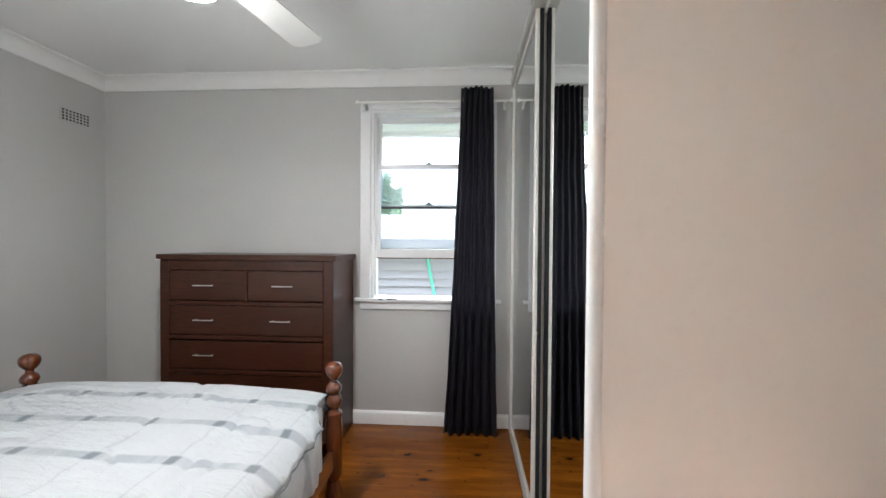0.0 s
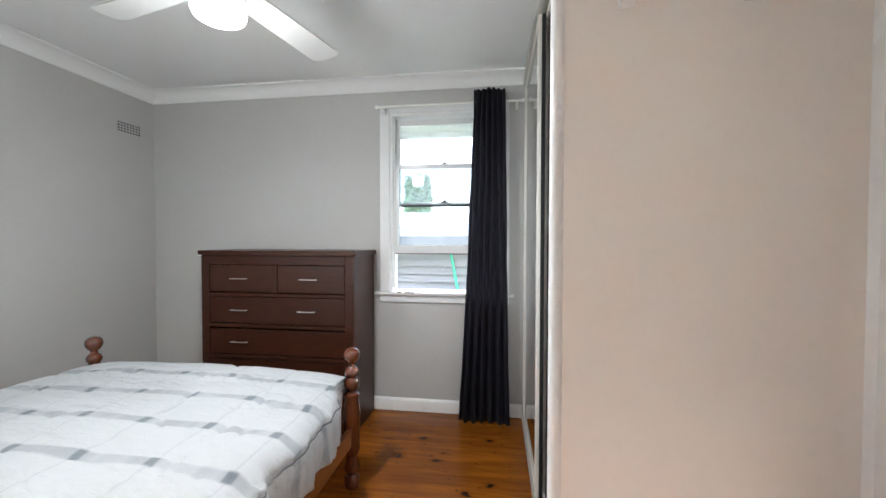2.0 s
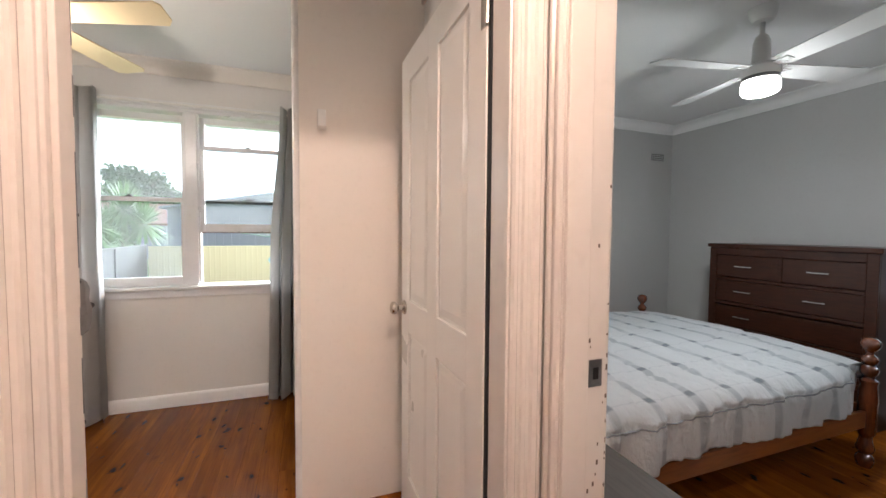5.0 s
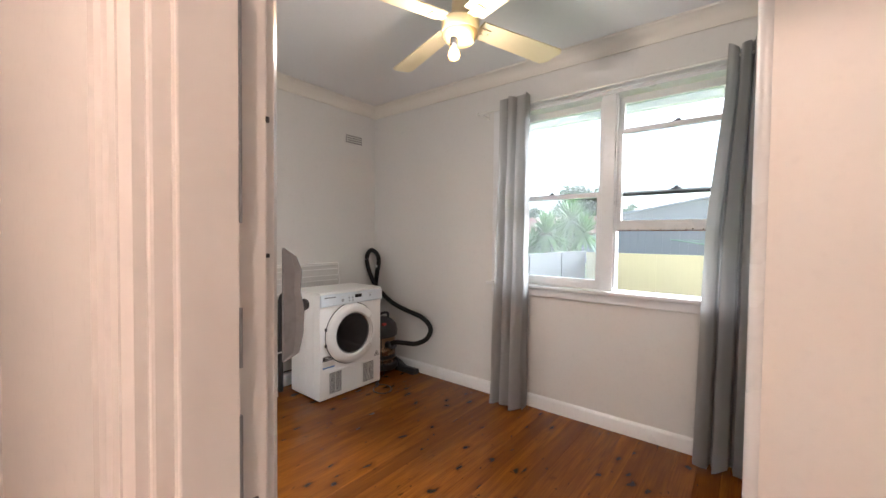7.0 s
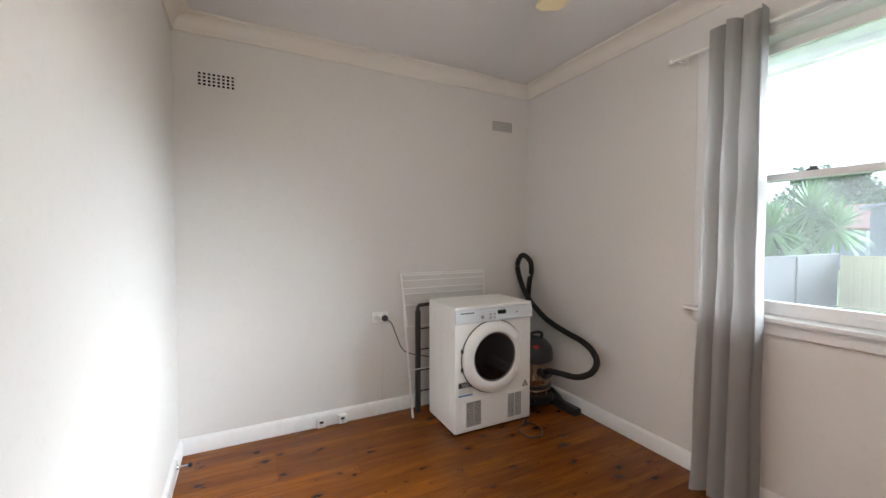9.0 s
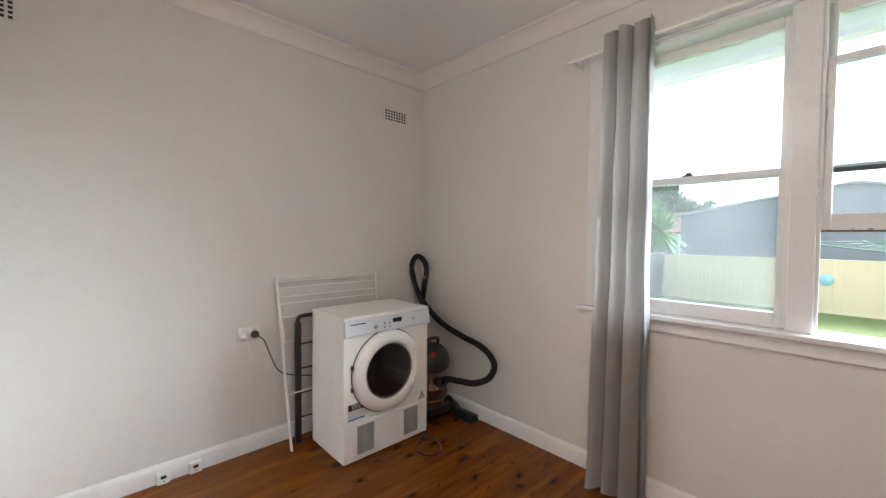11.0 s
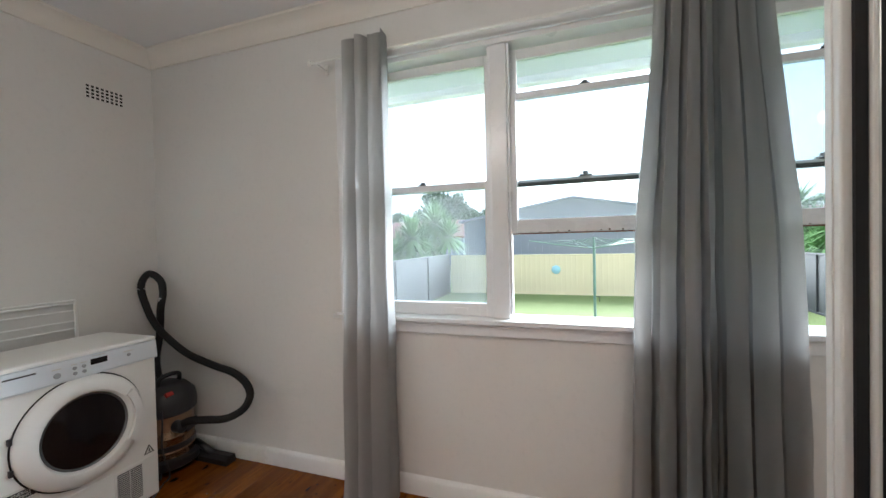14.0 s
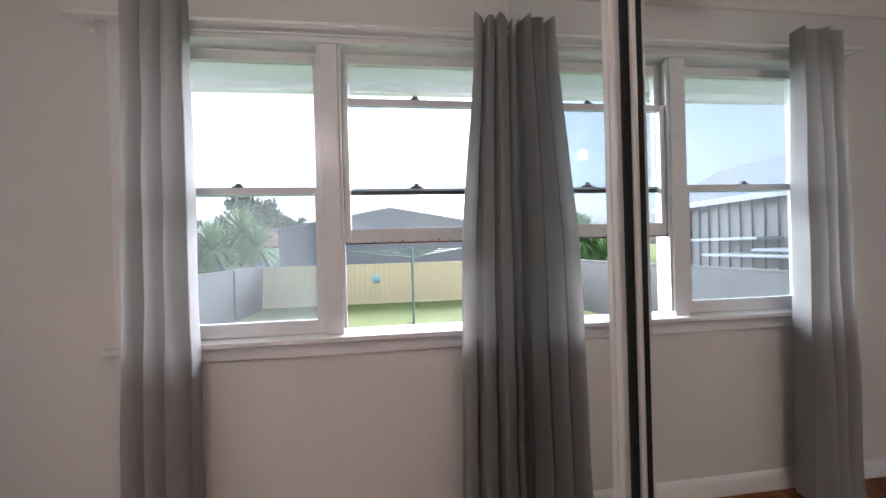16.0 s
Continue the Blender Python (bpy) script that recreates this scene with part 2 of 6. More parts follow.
M_COVE = surface("white_plaster", (0.76, 0.755, 0.745), 0.6, vary=0.03, big=2.0, fine=40.0, relief=0.0)
M_TRIMOLD = surface("chipped_cream_trim", (0.66, 0.63, 0.60), 0.25, vary=0.05, big=3.0, fine=25.0, relief=0.2, depth=0.001)
M_DOOR = surface("door_white_enamel", (0.78, 0.765, 0.735), 0.3, vary=0.04, big=2.0, fine=120.0, relief=0.12, depth=0.0006)
M_FLOOR = pine_floor("polished_pine", (0.195, 0.060, 0.0050), (0.014, 0.007, 0.002), 0.11)
M_GAP = surface("floor_gap", (0.02, 0.01, 0.006), 0.8)
M_CHEST = turned_wood("dark_stained_oak", (0.042, 0.0125, 0.0055), (0.018, 0.0055, 0.0028), 0.30, (2.0, 14.0, 18.0), 0.03, 0.24)
M_POST = turned_wood("turned_stained_pine", (0.115, 0.030, 0.009), (0.055, 0.014, 0.006), 0.2, coat=0.5)
M_RAIL = turned_wood("orange_pine_rail", (0.20, 0.064, 0.014), (0.12, 0.036, 0.008), 0.35, (14.0, 1.2, 14.0))
M_GREYWOOD = turned_wood("grey_washed_wood", (0.065, 0.054, 0.046), (0.038, 0.032, 0.027), 0.5, (1.4, 14.0, 14.0), 0.0)
M_QUILT = quilt_cloth("banded_quilt_cotton")
M_SEAM = cloth("grey_seam", (0.27, 0.30, 0.33))
M_MATTRESS = cloth("mattress_ticking", (0.62, 0.62, 0.62))
M_TEAL = cloth("teal_cotton", (0.16, 0.42, 0.42))
M_NAVY = cloth("navy_curtain_cloth", (0.020, 0.020, 0.029), 0.5, 300.0, 0.1, 0.0)
M_NAVYPRINT = cloth("navy_cushion_cloth", (0.015, 0.025, 0.07))
M_GREYCLOTH = cloth("grey_blockout_cloth", (0.46, 0.45, 0.44), 0.7, 300.0, 0.06, 0.1, 0.03)
M_MIRROR = bpy.data.materials.new("silvered_mirror")
M_MIRROR.use_nodes = True
mb = M_MIRROR.node_tree.nodes["Principled BSDF"]
mb.inputs["Base Color"].default_value = (0.80, 0.83, 0.83, 1)
mb.inputs["Metallic"].default_value, mb.inputs["Roughness"].default_value = 1.0, 0.012
M_STILE = surface("champagne_stile", (0.74, 0.71, 0.67), 0.35, 0.1, vary=0.04, relief=0.0)
M_ALLOY = surface("satin_aluminium", (0.62, 0.61, 0.56), 0.35, 0.7, vary=0.05)
M_STEEL = surface("brushed_nickel", (0.55, 0.52, 0.48), 0.25, 1.0, vary=0.05, fine=200.0)
M_DULLSTEEL = surface("tarnished_steel", (0.16, 0.16, 0.16), 0.45, 0.8, vary=0.2, fine=120.0)
M_CHROME = surface("bright_steel", (0.75, 0.75, 0.74), 0.14, 1.0, vary=0.03)
M_HANDLE = surface("polished_bar_metal", (0.70, 0.69, 0.67), 0.3, 0.7, vary=0.02, relief=0.0)
M_BLACK = surface("black_plastic", (0.018, 0.018, 0.02), 0.4, vary=0.1)
M_RUBBER = surface("black_rubber", (0.006, 0.006, 0.0065), 0.75, vary=0.1)
M_DARKGREY = surface("charcoal_plastic", (0.03, 0.03, 0.033), 0.45, vary=0.1)
M_RED = surface("red_plastic", (0.45, 0.03, 0.02), 0.4)
M_ENAMEL = surface("appliance_white_enamel", (0.87, 0.865, 0.84), 0.42, vary=0.02, relief=0.03)
M_PANELGREY = surface("pale_grey_panel", (0.70, 0.74, 0.78), 0.35, vary=0.03, relief=0.0)
M_BUTTON = surface("grey_button_plastic", (0.34, 0.36, 0.38), 0.4, relief=0.0)
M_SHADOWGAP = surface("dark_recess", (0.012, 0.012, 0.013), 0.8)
M_DARKGLASS = bpy.data.materials.new("smoked_glass")
M_DARKGLASS.use_nodes = True
dg = M_DARKGLASS.node_tree.nodes["Principled BSDF"]
dg.inputs["Base Color"].default_value, dg.inputs["Roughness"].default_value = (0.012, 0.010, 0.011, 1), 0.08
M_WHITEPL = surface("white_plastic", (0.75, 0.74, 0.70), 0.4, vary=0.04, relief=0.0)
M_WIRE = surface("white_coated_wire", (0.88, 0.87, 0.85), 0.4, vary=0.04, relief=0.0)
M_HOOK = surface("glossy_white_plastic", (0.90, 0.90, 0.88), 0.25, vary=0.02, relief=0.0)
M_BLUE = surface("blue_ink", (0.03, 0.2, 0.5), 0.6, relief=0.0)
M_COPPER = surface("bronze_steel_drum", (0.34, 0.22, 0.14), 0.28, 0.9, vary=0.05)
M_LIP = surface("scuffed_grey_steel", (0.17, 0.175, 0.185), 0.55, 0.3, vary=0.25, fine=90.0)
M_CHIP = surface("bare_grey_timber", (0.13, 0.10, 0.085), 0.8, relief=0.0)
M_GLASS = glass_pane("window_glass")
M_FANWHITE = surface("fan_white", (0.62, 0.62, 0.605), 0.35, vary=0.03, relief=0.0)
# cream made yellower, so the bulb's warm light is part of the colour
M_FANLIT = surface("fan_cream_bulb_tint", (0.68, 0.58, 0.36), 0.35, vary=0.04, relief=0.0)
M_OPAL = glowing("lit_opal_glass", (1.0, 0.95, 0.86), 2.5)
M_BULB = glowing("lit_warm_bulb", (1.0, 0.55, 0.10), 1.6)
M_HALLOPAL = glowing("lit_hall_diffuser", (1.0, 0.78, 0.55), 2.0)
M_AMBER = surface("frosted_amber_glass", (0.75, 0.50, 0.18), 0.3, vary=0.05)
M_SOFFIT = surface("pale_grey_soffit", (0.62, 0.645, 0.66), 0.7, vary=0.05)
M_GRASS = surface("lawn", (0.175, 0.215, 0.065), 0.9, vary=0.25, big=0.7, fine=30.0, relief=0.6, depth=0.03)
M_CREAMFENCE = surface("cream_steel", (0.82, 0.68, 0.42), 0.5, vary=0.05, big=0.8)
M_DARKFENCE = surface("slate_steel", (0.048, 0.047, 0.051), 0.5, vary=0.1, big=0.8)
M_SHED = surface("blue_grey_steel", (0.23, 0.235, 0.27), 0.5, vary=0.06, big=0.3)
M_ROOFM = surface("pale_steel_roof", (0.28, 0.29, 0.34), 0.45, vary=0.05, big=0.5)
M_DISC = surface("pale_blue_plastic", (0.42, 0.66, 0.72), 0.5, relief=0.0)
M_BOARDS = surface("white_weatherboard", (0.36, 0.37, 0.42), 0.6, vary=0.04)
M_TILE = surface("terracotta_tile", (0.19, 0.07, 0.05), 0.8, vary=0.15)
M_LEAF = surface("yucca_leaf", (0.17, 0.30, 0.10), 0.55, vary=0.3, relief=0.0)
M_TREE = surface("tree_leaf", (0.10, 0.17, 0.08), 0.7, vary=0.3, relief=0.0)
# leaf green paled to paint the distance haze over the far tree
M_PALELEAF = surface("hazed_leaf", (0.33, 0.44, 0.32), 0.6, vary=0.2, relief=0.0)
M_BARK = surface("bark", (0.16, 0.12, 0.09), 0.9, vary=0.2)
M_HOIST = surface("green_grey_steel", (0.16, 0.24, 0.20), 0.5, vary=0.1)
M_CORD = surface("green_cord", (0.14, 0.60, 0.47), 0.6, relief=0.0)
M_BRICK = surface("house_brick", (0.35, 0.22, 0.15), 0.85, vary=0.15)

# ---------------------------------------------------------------- mesh helpers


def box(bm, x0, x1, y0, y1, z0, z1, bevel=0.0, m=None):
    geo = bmesh.ops.create_cube(bm, size=1.0)
    vs = geo["verts"]
    bmesh.ops.scale(bm, vec=(x1 - x0, y1 - y0, z1 - z0), verts=vs)
    bmesh.ops.translate(bm, vec=((x0 + x1) / 2, (y0 + y1) / 2, (z0 + z1) / 2), verts=vs)
    if bevel:
        es = list({e for v in vs for e in v.link_edges})
        out = bmesh.ops.bevel(bm, geom=es, offset=bevel, segments=2, affect="EDGES", profile=0.5)
        vs = list({v for f in out["faces"] for v in f.verts} | {v for v in vs if v.is_valid})
    if m is not None:
        bmesh.ops.transform(bm, matrix=m, verts=[v for v in vs if v.is_valid])
    return bm


def lathe(bm, profile, place=(0, 0, 0), steps=24, m=None):
    """Turn (radius, height) pairs round the z axis."""
    rings = []
    for r, z in profile:
        ring = []
        for i in range(steps):
            a = 2 * math.pi * i / steps
            p = Vector((r * math.cos(a), r * math.sin(a), z))
            p = (m @ p if m is not None else p) + Vector(place)
            ring.append(bm.verts.new(p))
        rings.append(ring)
    for a, b in zip(rings, rings[1:]):
        for i in range(steps):
            bm.faces.new((a[i], a[(i + 1) % steps], b[(i + 1) % steps], b[i]))
    for ring, r in ((rings[0], profile[0][0]), (rings[-1], profile[-1][0])):
        if r > 1e-4:
            bm.faces.new(ring)
    bmesh.ops.recalc_face_normals(bm, faces=bm.faces[:])
    return bm


def tube(bm, points, radius, steps=10, ribs=0.0):
    """A round tube along points; ribs swell every second ring."""
    pts = [Vector(p) for p in points]
    rings = []
    up = Vector((0, 0, 1))
    for i, p in enumerate(pts):
        d = (pts[min(i + 1, len(pts) - 1)] - pts[max(i - 1, 0)]).normalized()
        side = d.cross(up)
        if side.length < 0.05:
            side = d.cross(Vector((1, 0, 0)))
        side.normalize()
        top = side.cross(d).normalized()
        r = radius * (1 + (ribs if i % 2 else 0))
        rings.append([bm.verts.new(p + (side * math.cos(a) + top * math.sin(a)) * r) for a in (2 * math.pi * k / steps for k in range(steps))])
    for a, b in zip(rings, rings[1:]):
        for k in range(steps):
            bm.faces.new((a[k], a[(k + 1) % steps], b[(k + 1) % steps], b[k]))
    bm.faces.new(rings[0])
    bm.faces.new(rings[-1])
    bmesh.ops.recalc_face_normals(bm, faces=bm.faces[:])
    return bm


def spline(points, n):
    """Catmull-Rom points through the given ones."""
    p = [Vector(q) for q in points]
    p = [p[0] * 2 - p[1]] + p + [p[-1] * 2 - p[-2]]
    out = []
    for i in range(1, len(p) - 2):
        for k in range(n):
            t = k / n
            out.append(0.5 * (2 * p[i] + (p[i + 1] - p[i - 1]) * t + (2 * p[i - 1] - 5 * p[i] + 4 * p[i + 1] - p[i + 2]) * t * t + (3 * p[i] - p[i - 1] - 3 * p[i + 1] + p[i + 2]) * t ** 3))
    return out + [p[-2]]


def prism(bm, outline, axis, a, b):
    """Pull a closed outline of (u, v) along an axis from a to b; v is z, or y when the axis is z."""
    def put(u, v, w):
        return {"x": (w, u, v), "y": (u, w, v), "z": (u, v, w)}[axis]
    lo = [bm.verts.new(put(u, v, a)) for u, v in outline]
    hi = [bm.verts.new(put(u, v, b)) for u, v in outline]
    n = len(outline)
    for i in range(n):
        bm.faces.new((lo[i], lo[(i + 1) % n], hi[(i + 1) % n], hi[i]))
    bm.faces.new(lo)
    bm.faces.new(hi)
    bmesh.ops.recalc_face_normals(bm, faces=bm.faces[:])
    return bm


def mesh_of(name, bm, material, smooth=False):
    me = bpy.data.meshes.new(name)
    bm.to_mesh(me)
    bm.free()
    me.materials.append(material)
    if smooth:
        me.polygons.foreach_set("use_smooth", [True] * len(me.polygons))
        if smooth == "auto":
            me.set_sharp_from_angle(angle=radians(38))
    return me


def part(name, bm, material, parent, label="", smooth=False):
    ob = new(name, mesh_of(name, bm, material, smooth))
    ob.parent = parent
    return tagged(ob, label)


def thing(name, place, label, category, group="", kind=""):
    ob = new(name)
    ob.empty_display_size = 0.1
    ob.location = place
    bpy.context.view_layer.update()
    return tagged(ob, label, category, group, kind)


def solid(name, bm, material, label="", category="", kind="structure", smooth=False, group=""):
    return tagged(new(name, mesh_of(name, bm, material, smooth)), label, category, group, kind)


def slab(bm, along, a0, a1, b0, b1, z0, z1, holes=()):
    """A wall from a0 to a1 along an axis ('x' or 'y'), b0 to b1 thick, with holes (start, end, bottom, top)."""
    def put(s, e, lo, hi):
        if e - s > 1e-4 and hi - lo > 1e-4:
            box(bm, *((s, e, b0, b1) if along == "x" else (b0, b1, s, e)), lo, hi)
    at = a0
    for s, e, lo, hi in sorted(holes):
        put(at, s, z0, z1)
        put(s, e, z0, lo)
        put(s, e, hi, z1)
        at = e
    put(at, a1, z0, z1)
    bmesh.ops.remove_doubles(bm, verts=bm.verts[:], dist=0.0005)
    return bm


def nb():
    return bmesh.new()


# ---------------------------------------------------------------- plan
H = 2.495
XW = -2.735                      # west wall of the north bedroom
YN = 2.697                       # its north wall
YS = -0.53                       # its south wall, room side
YH = -0.655                      # the same wall, hall side
XE = 0.84                        # its east wall
XW2 = -2.79                      # west wall of the south bedroom
XE2 = -0.345                     # its east wall, room side
XH = -0.265                      # the same wall, hall side
YS2 = -4.235                     # its south wall
NIB1 = (0.207, 0.726)            # wardrobe end, north bedroom
NIB2 = (-1.319, -1.246)          # wardrobe end, south bedroom
D1 = (-0.205, 0.635)             # doorway of the north bedroom, in x
D2 = (-1.595, -0.772)            # doorway of the south bedroom, in y
DOOR_H = 2.07
W1 = (-0.725, 0.09, 0.905, 2.245)
W2 = (-2.77, -1.262, 0.895, 2.183)
W3 = (-0.44, 0.36, 0.905, 2.245)
HALL_E, HALL_S = 1.05, -2.9
T = 0.14                         # outer walls

# ---------------------------------------------------------------- walls, ceiling, floor base
solid("wall_north", slab(nb(), "x", XW - T, XE + 0.1, YN, YN + T, 0, H, [(W1[0], W1[1], W1[2] - 0.022, W1[3])]), M_WALLDIM, "grey-beige painted wall round the sash window", "wall")
solid("wall_west", slab(nb(), "y", YS - 0.005, YN, XW - T, XW, 0, H, [(W3[0], W3[1], W3[2] - 0.022, W3[3])]), M_WALLDIM, "grey-beige painted side wall beside the bed", "wall")
solid("wall_middle", slab(nb(), "x", XW - T, XE, YH, YS, 0, H, [(D1[0] - 0.02, D1[1] + 0.02, 0, DOOR_H + 0.02)]), M_WALL, "painted wall between bedrooms with a doorway", "wall")
solid("wall_east", slab(nb(), "y", YS, YN, XE, XE + 0.1, 0, H), M_WALLDIM, "pale painted wall behind the open door", "wall")
solid("wall_west_south", slab(nb(), "y", YS2, YH, XW2 - T, XW2, 0, H, [(W2[0], W2[1], W2[2] - 0.022, W2[3])]), M_WALL, "beige painted wall round the double window", "wall")
solid("wall_south", slab(nb(), "x", XW2 - T, XH + 0.06, YS2 - 0.1, YS2, 0, H), M_WALL, "beige painted wall behind the clothes dryer", "wall")
SKEW_Y, SKEW = D2[0] - 0.02, 0.0191   # the east wall of the south room runs slightly out of square


def skewed(bm):
    for v in bm.verts:
        if v.co.y < SKEW_Y and v.co.x > XE2 - 0.12:
            v.co.x += SKEW * (SKEW_Y - v.co.y)
    return bm


solid("wall_hall_west", skewed(slab(nb(), "y", YS2, YH, XE2, XH, 0, H, [(D2[0] - 0.02, D2[1] + 0.02, 0, DOOR_H + 0.02)])), M_WALL, "painted hall wall with a doorway", "wall")
solid("wall_hall_east", slab(nb(), "y", HALL_S, YH, HALL_E, HALL_E + 0.1, 0, H), M_WALL, "plain painted hall wall", "wall")
solid("wall_hall_south", slab(nb(), "x", XH, HALL_E + 0.1, HALL_S - 0.1, HALL_S, 0, H), M_WALL, "plain painted end wall of the hall", "wall")
solid("wall_hall_north", slab(nb(), "x", XE, HALL_E + 0.1, YH, YS, 0, H), M_WALL, "plain painted hall wall", "wall")
solid("ceiling", box(nb(), XW2 - T, HALL_E + 0.1, YS2 - 0.1, YN + T, H, H + 0.08), M_CEIL, "flat off-white plaster ceiling", "ceiling")
solid("floor", box(nb(), XW2 - T, HALL_E + 0.1, YS2 - 0.1, YN + T, -0.12, -0.02), M_GAP, "polished knotty pine boards with a warm gloss", "floor")
floor = bpy.data.objects["floor"]


# wardrobe ends: painted board with a rounded bead
def wardrobe_end(name, x0, x1, y0, y1, bead):
    ob = solid(name, box(nb(), x0, x1, y0, y1, 0, H), M_NIB, "smooth cream board closing the built-in wardrobe", "wall")
    part("edge_bead", lathe(nb(), [(0.017, 0.0), (0.017, H)], bead, 20), M_TRIM, ob, "glossy white rounded edge", "auto")
    return ob


n1 = wardrobe_end("wall_nib_north", NIB1[0] + 0.004, XE, NIB1[1], NIB1[1] + 0.03, (NIB1[0] + 0.003, NIB1[1] + 0.012, 0))
n2 = wardrobe_end("wall_nib_south", NIB2[0] - 0.03, NIB2[0], NIB2[1] + 0.004, YH, (NIB2[0] - 0.012, NIB2[1] + 0.003, 0))
part("corner_strip", prism(nb(), [(XE - 0.035, NIB1[1]), (XE - 0.03, NIB1[1] - 0.02), (XE - 0.012, NIB1[1] - 0.03), (XE, NIB1[1] - 0.03), (XE, NIB1[1])], "z", 0, H), M_TRIM, n1, "white corner strip")

# ---------------------------------------------------------------- cornice and skirting
COVE = [(0, 0), (0.092, 0), (0.092, -0.008)] + [(0.088 - 0.074 * math.sin(a), -0.012 - 0.074 * (1 - math.cos(a))) for a in [1.57 * i / 7 for i in range(8)]] + [(0.012, -0.090), (0.0, -0.090)]
SKIRT = [(0, 0), (0.018, 0), (0.018, 0.075), (0.014, 0.084), (0.006, 0.092), (0, 0.094)]


def run(name, profile, rooms, z, material, label):
    """Moulding along walls: (axis, start, end, face, sign)."""
    bm = nb()
    for axis, a, b, face, sign in rooms:
        prism(bm, [(face + sign * u, z + v) for u, v in profile], axis, a, b)
    if "south_room" in name:
        skewed(bm)
    return solid(name, bm, material, label, name, smooth="auto")


run("cornice_north_room", COVE, [("x", XW, 0.262, YN, -1), ("y", YS, YN, XW, 1), ("x", XW, XE, YS, 1), ("y", YS, NIB1[1], XE, -1), ("x", 0.23, XE, NIB1[1], -1)], H, M_COVE, "white coved plaster cornice")
run("cornice_south_room", COVE, [("y", YS2, NIB2[1], XW2, 1), ("x", XW2, XE2, YS2, 1), ("y", YS2, SKEW_Y, XE2, -1), ("y", SKEW_Y, YH, XE2, -1), ("x", NIB2[0], XE2, YH, -1)], H, M_CORNICE, "white coved plaster cornice")
run("baseboard_north_room", SKIRT, [("x", XW, 0.262, YN, -1), ("y", YS, YN, XW, 1), ("x", XW, D1[0] - 0.09, YS, 1), ("y", YS, NIB1[1], XE, -1)], 0, M_TRIM, "white painted timber skirting")
run("baseboard_south_room", SKIRT, [("y", YS2, NIB2[1], XW2, 1), ("x", XW2, XE2, YS2, 1), ("y", YS2, D2[0] - 0.09, XE2, -1)], 0, M_TRIM, "white painted timber skirting")

# ---------------------------------------------------------------- doorways: lining, architrave, leaf
ARCH = [(0, 0), (0, 0.012), (0.006, 0.018), (0.014, 0.018), (0.018, 0.013), (0.026, 0.012), (0.030, 0.019), (0.038, 0.021), (0.042, 0.015), (0.052, 0.014), (0.057, 0.022), (0.068, 0.024), (0.074, 0.018), (0.082, 0.017), (0.085, 0.0)]


def knob_set(parent, place, direction):
    """A round door knob with its rose, pointing along direction."""
    turn = Vector(direction).to_track_quat("Z", "Y").to_matrix()
    k = part("door_handle", lathe(nb(), [(0.031, 0.0), (0.031, 0.006), (0.026, 0.010), (0.012, 0.012), (0.012, 0.030), (0.018, 0.034), (0.026, 0.042), (0.028, 0.052), (0.025, 0.061), (0.015, 0.066), (0.0, 0.067)], place, 28, turn), M_STEEL, parent, "brushed nickel round knob", "auto")
    return k


def panel_door(name, width, height, material, label):
    """A moulded four-panel leaf: hinge edge at x = 0, face towards -y."""
    door = thing(name, (0, 0, 0), label, "door", kind="structure")
    t = 0.035
    part("leaf", box(nb(), 0, width, 0.0105, t - 0.0105, 0, height, 0.0), material, door)
    stile, mid = 0.11, 0.10
    half = (width - 2 * stile - mid) / 2
    rails = [(0.0, 0.22), (0.86, 1.00), (height - 0.12, height)]
    for y0, y1 in ((0.0, 0.011), (t - 0.011, t)):
        bm = nb()
        for x0, x1 in ((0, stile), (stile + half, stile + half + mid), (width - stile, width)):
            box(bm, x0, x1, y0, y1, 0, height, 0.002)
        for z0, z1 in rails:
            for x0 in (stile, stile + half + mid):
                box(bm, x0 - 0.001, x0 + half + 0.001, y0, y1, z0, z1, 0.002)
        part("frame_face", bm, material, door)
        for z0, z1 in ((0.22, 0.86), (1.00, height - 0.12)):
            for x0 in (stile, stile + half + mid):
                p = nb()
                back, front = (y1 - 0.0008, y0 + 0.0025) if y0 < 0.01 else (y0 + 0.0008, y1 - 0.0025)
                rings = []
                for inset, y in ((0.012, back), (0.016, back + (front - back) * 0.35), (0.040, front)):
                    xa, xb, za, zb = x0 + inset, x0 + half - inset, z0 + inset, z1 - inset
                    rings.append([p.verts.new(q) for q in ((xa, y, za), (xb, y, za), (xb, y, zb), (xa, y, zb))])
                for ra, rb in zip(rings, rings[1:]):
                    for i in range(4):
                        p.faces.new((ra[i], ra[(i + 1) % 4], rb[(i + 1) % 4], rb[i]))
                p.faces.new(rings[-1])
                p.faces.new(rings[0])
                bmesh.ops.recalc_face_normals(p, faces=p.faces[:])
                part("panel", p, material, door)
    return door


def lining(name, axis, a0, a1, b0, b1, material, label):
    """Jambs, head and stops round a doorway in a wall b0..b1 thick."""
    ob = thing(name, (0, 0, 0), label, "door frame", kind="structure")
    for a, b in ((a0 - 0.019, a0), (a1, a1 + 0.019)):
        part("jamb", box(nb(), *((a, b, b0 - 0.004, b1 + 0.004) if axis == "x" else (b0 - 0.004, b1 + 0.004, a, b)), 0, DOOR_H, 0.003), material, ob)
    part("head", box(nb(), *((a0 - 0.019, a1 + 0.019, b0 - 0.004, b1 + 0.004) if axis == "x" else (b0 - 0.004, b1 + 0.004, a0 - 0.019, a1 + 0.019)), DOOR_H, DOOR_H + 0.019, 0.003), material, ob)
    return ob


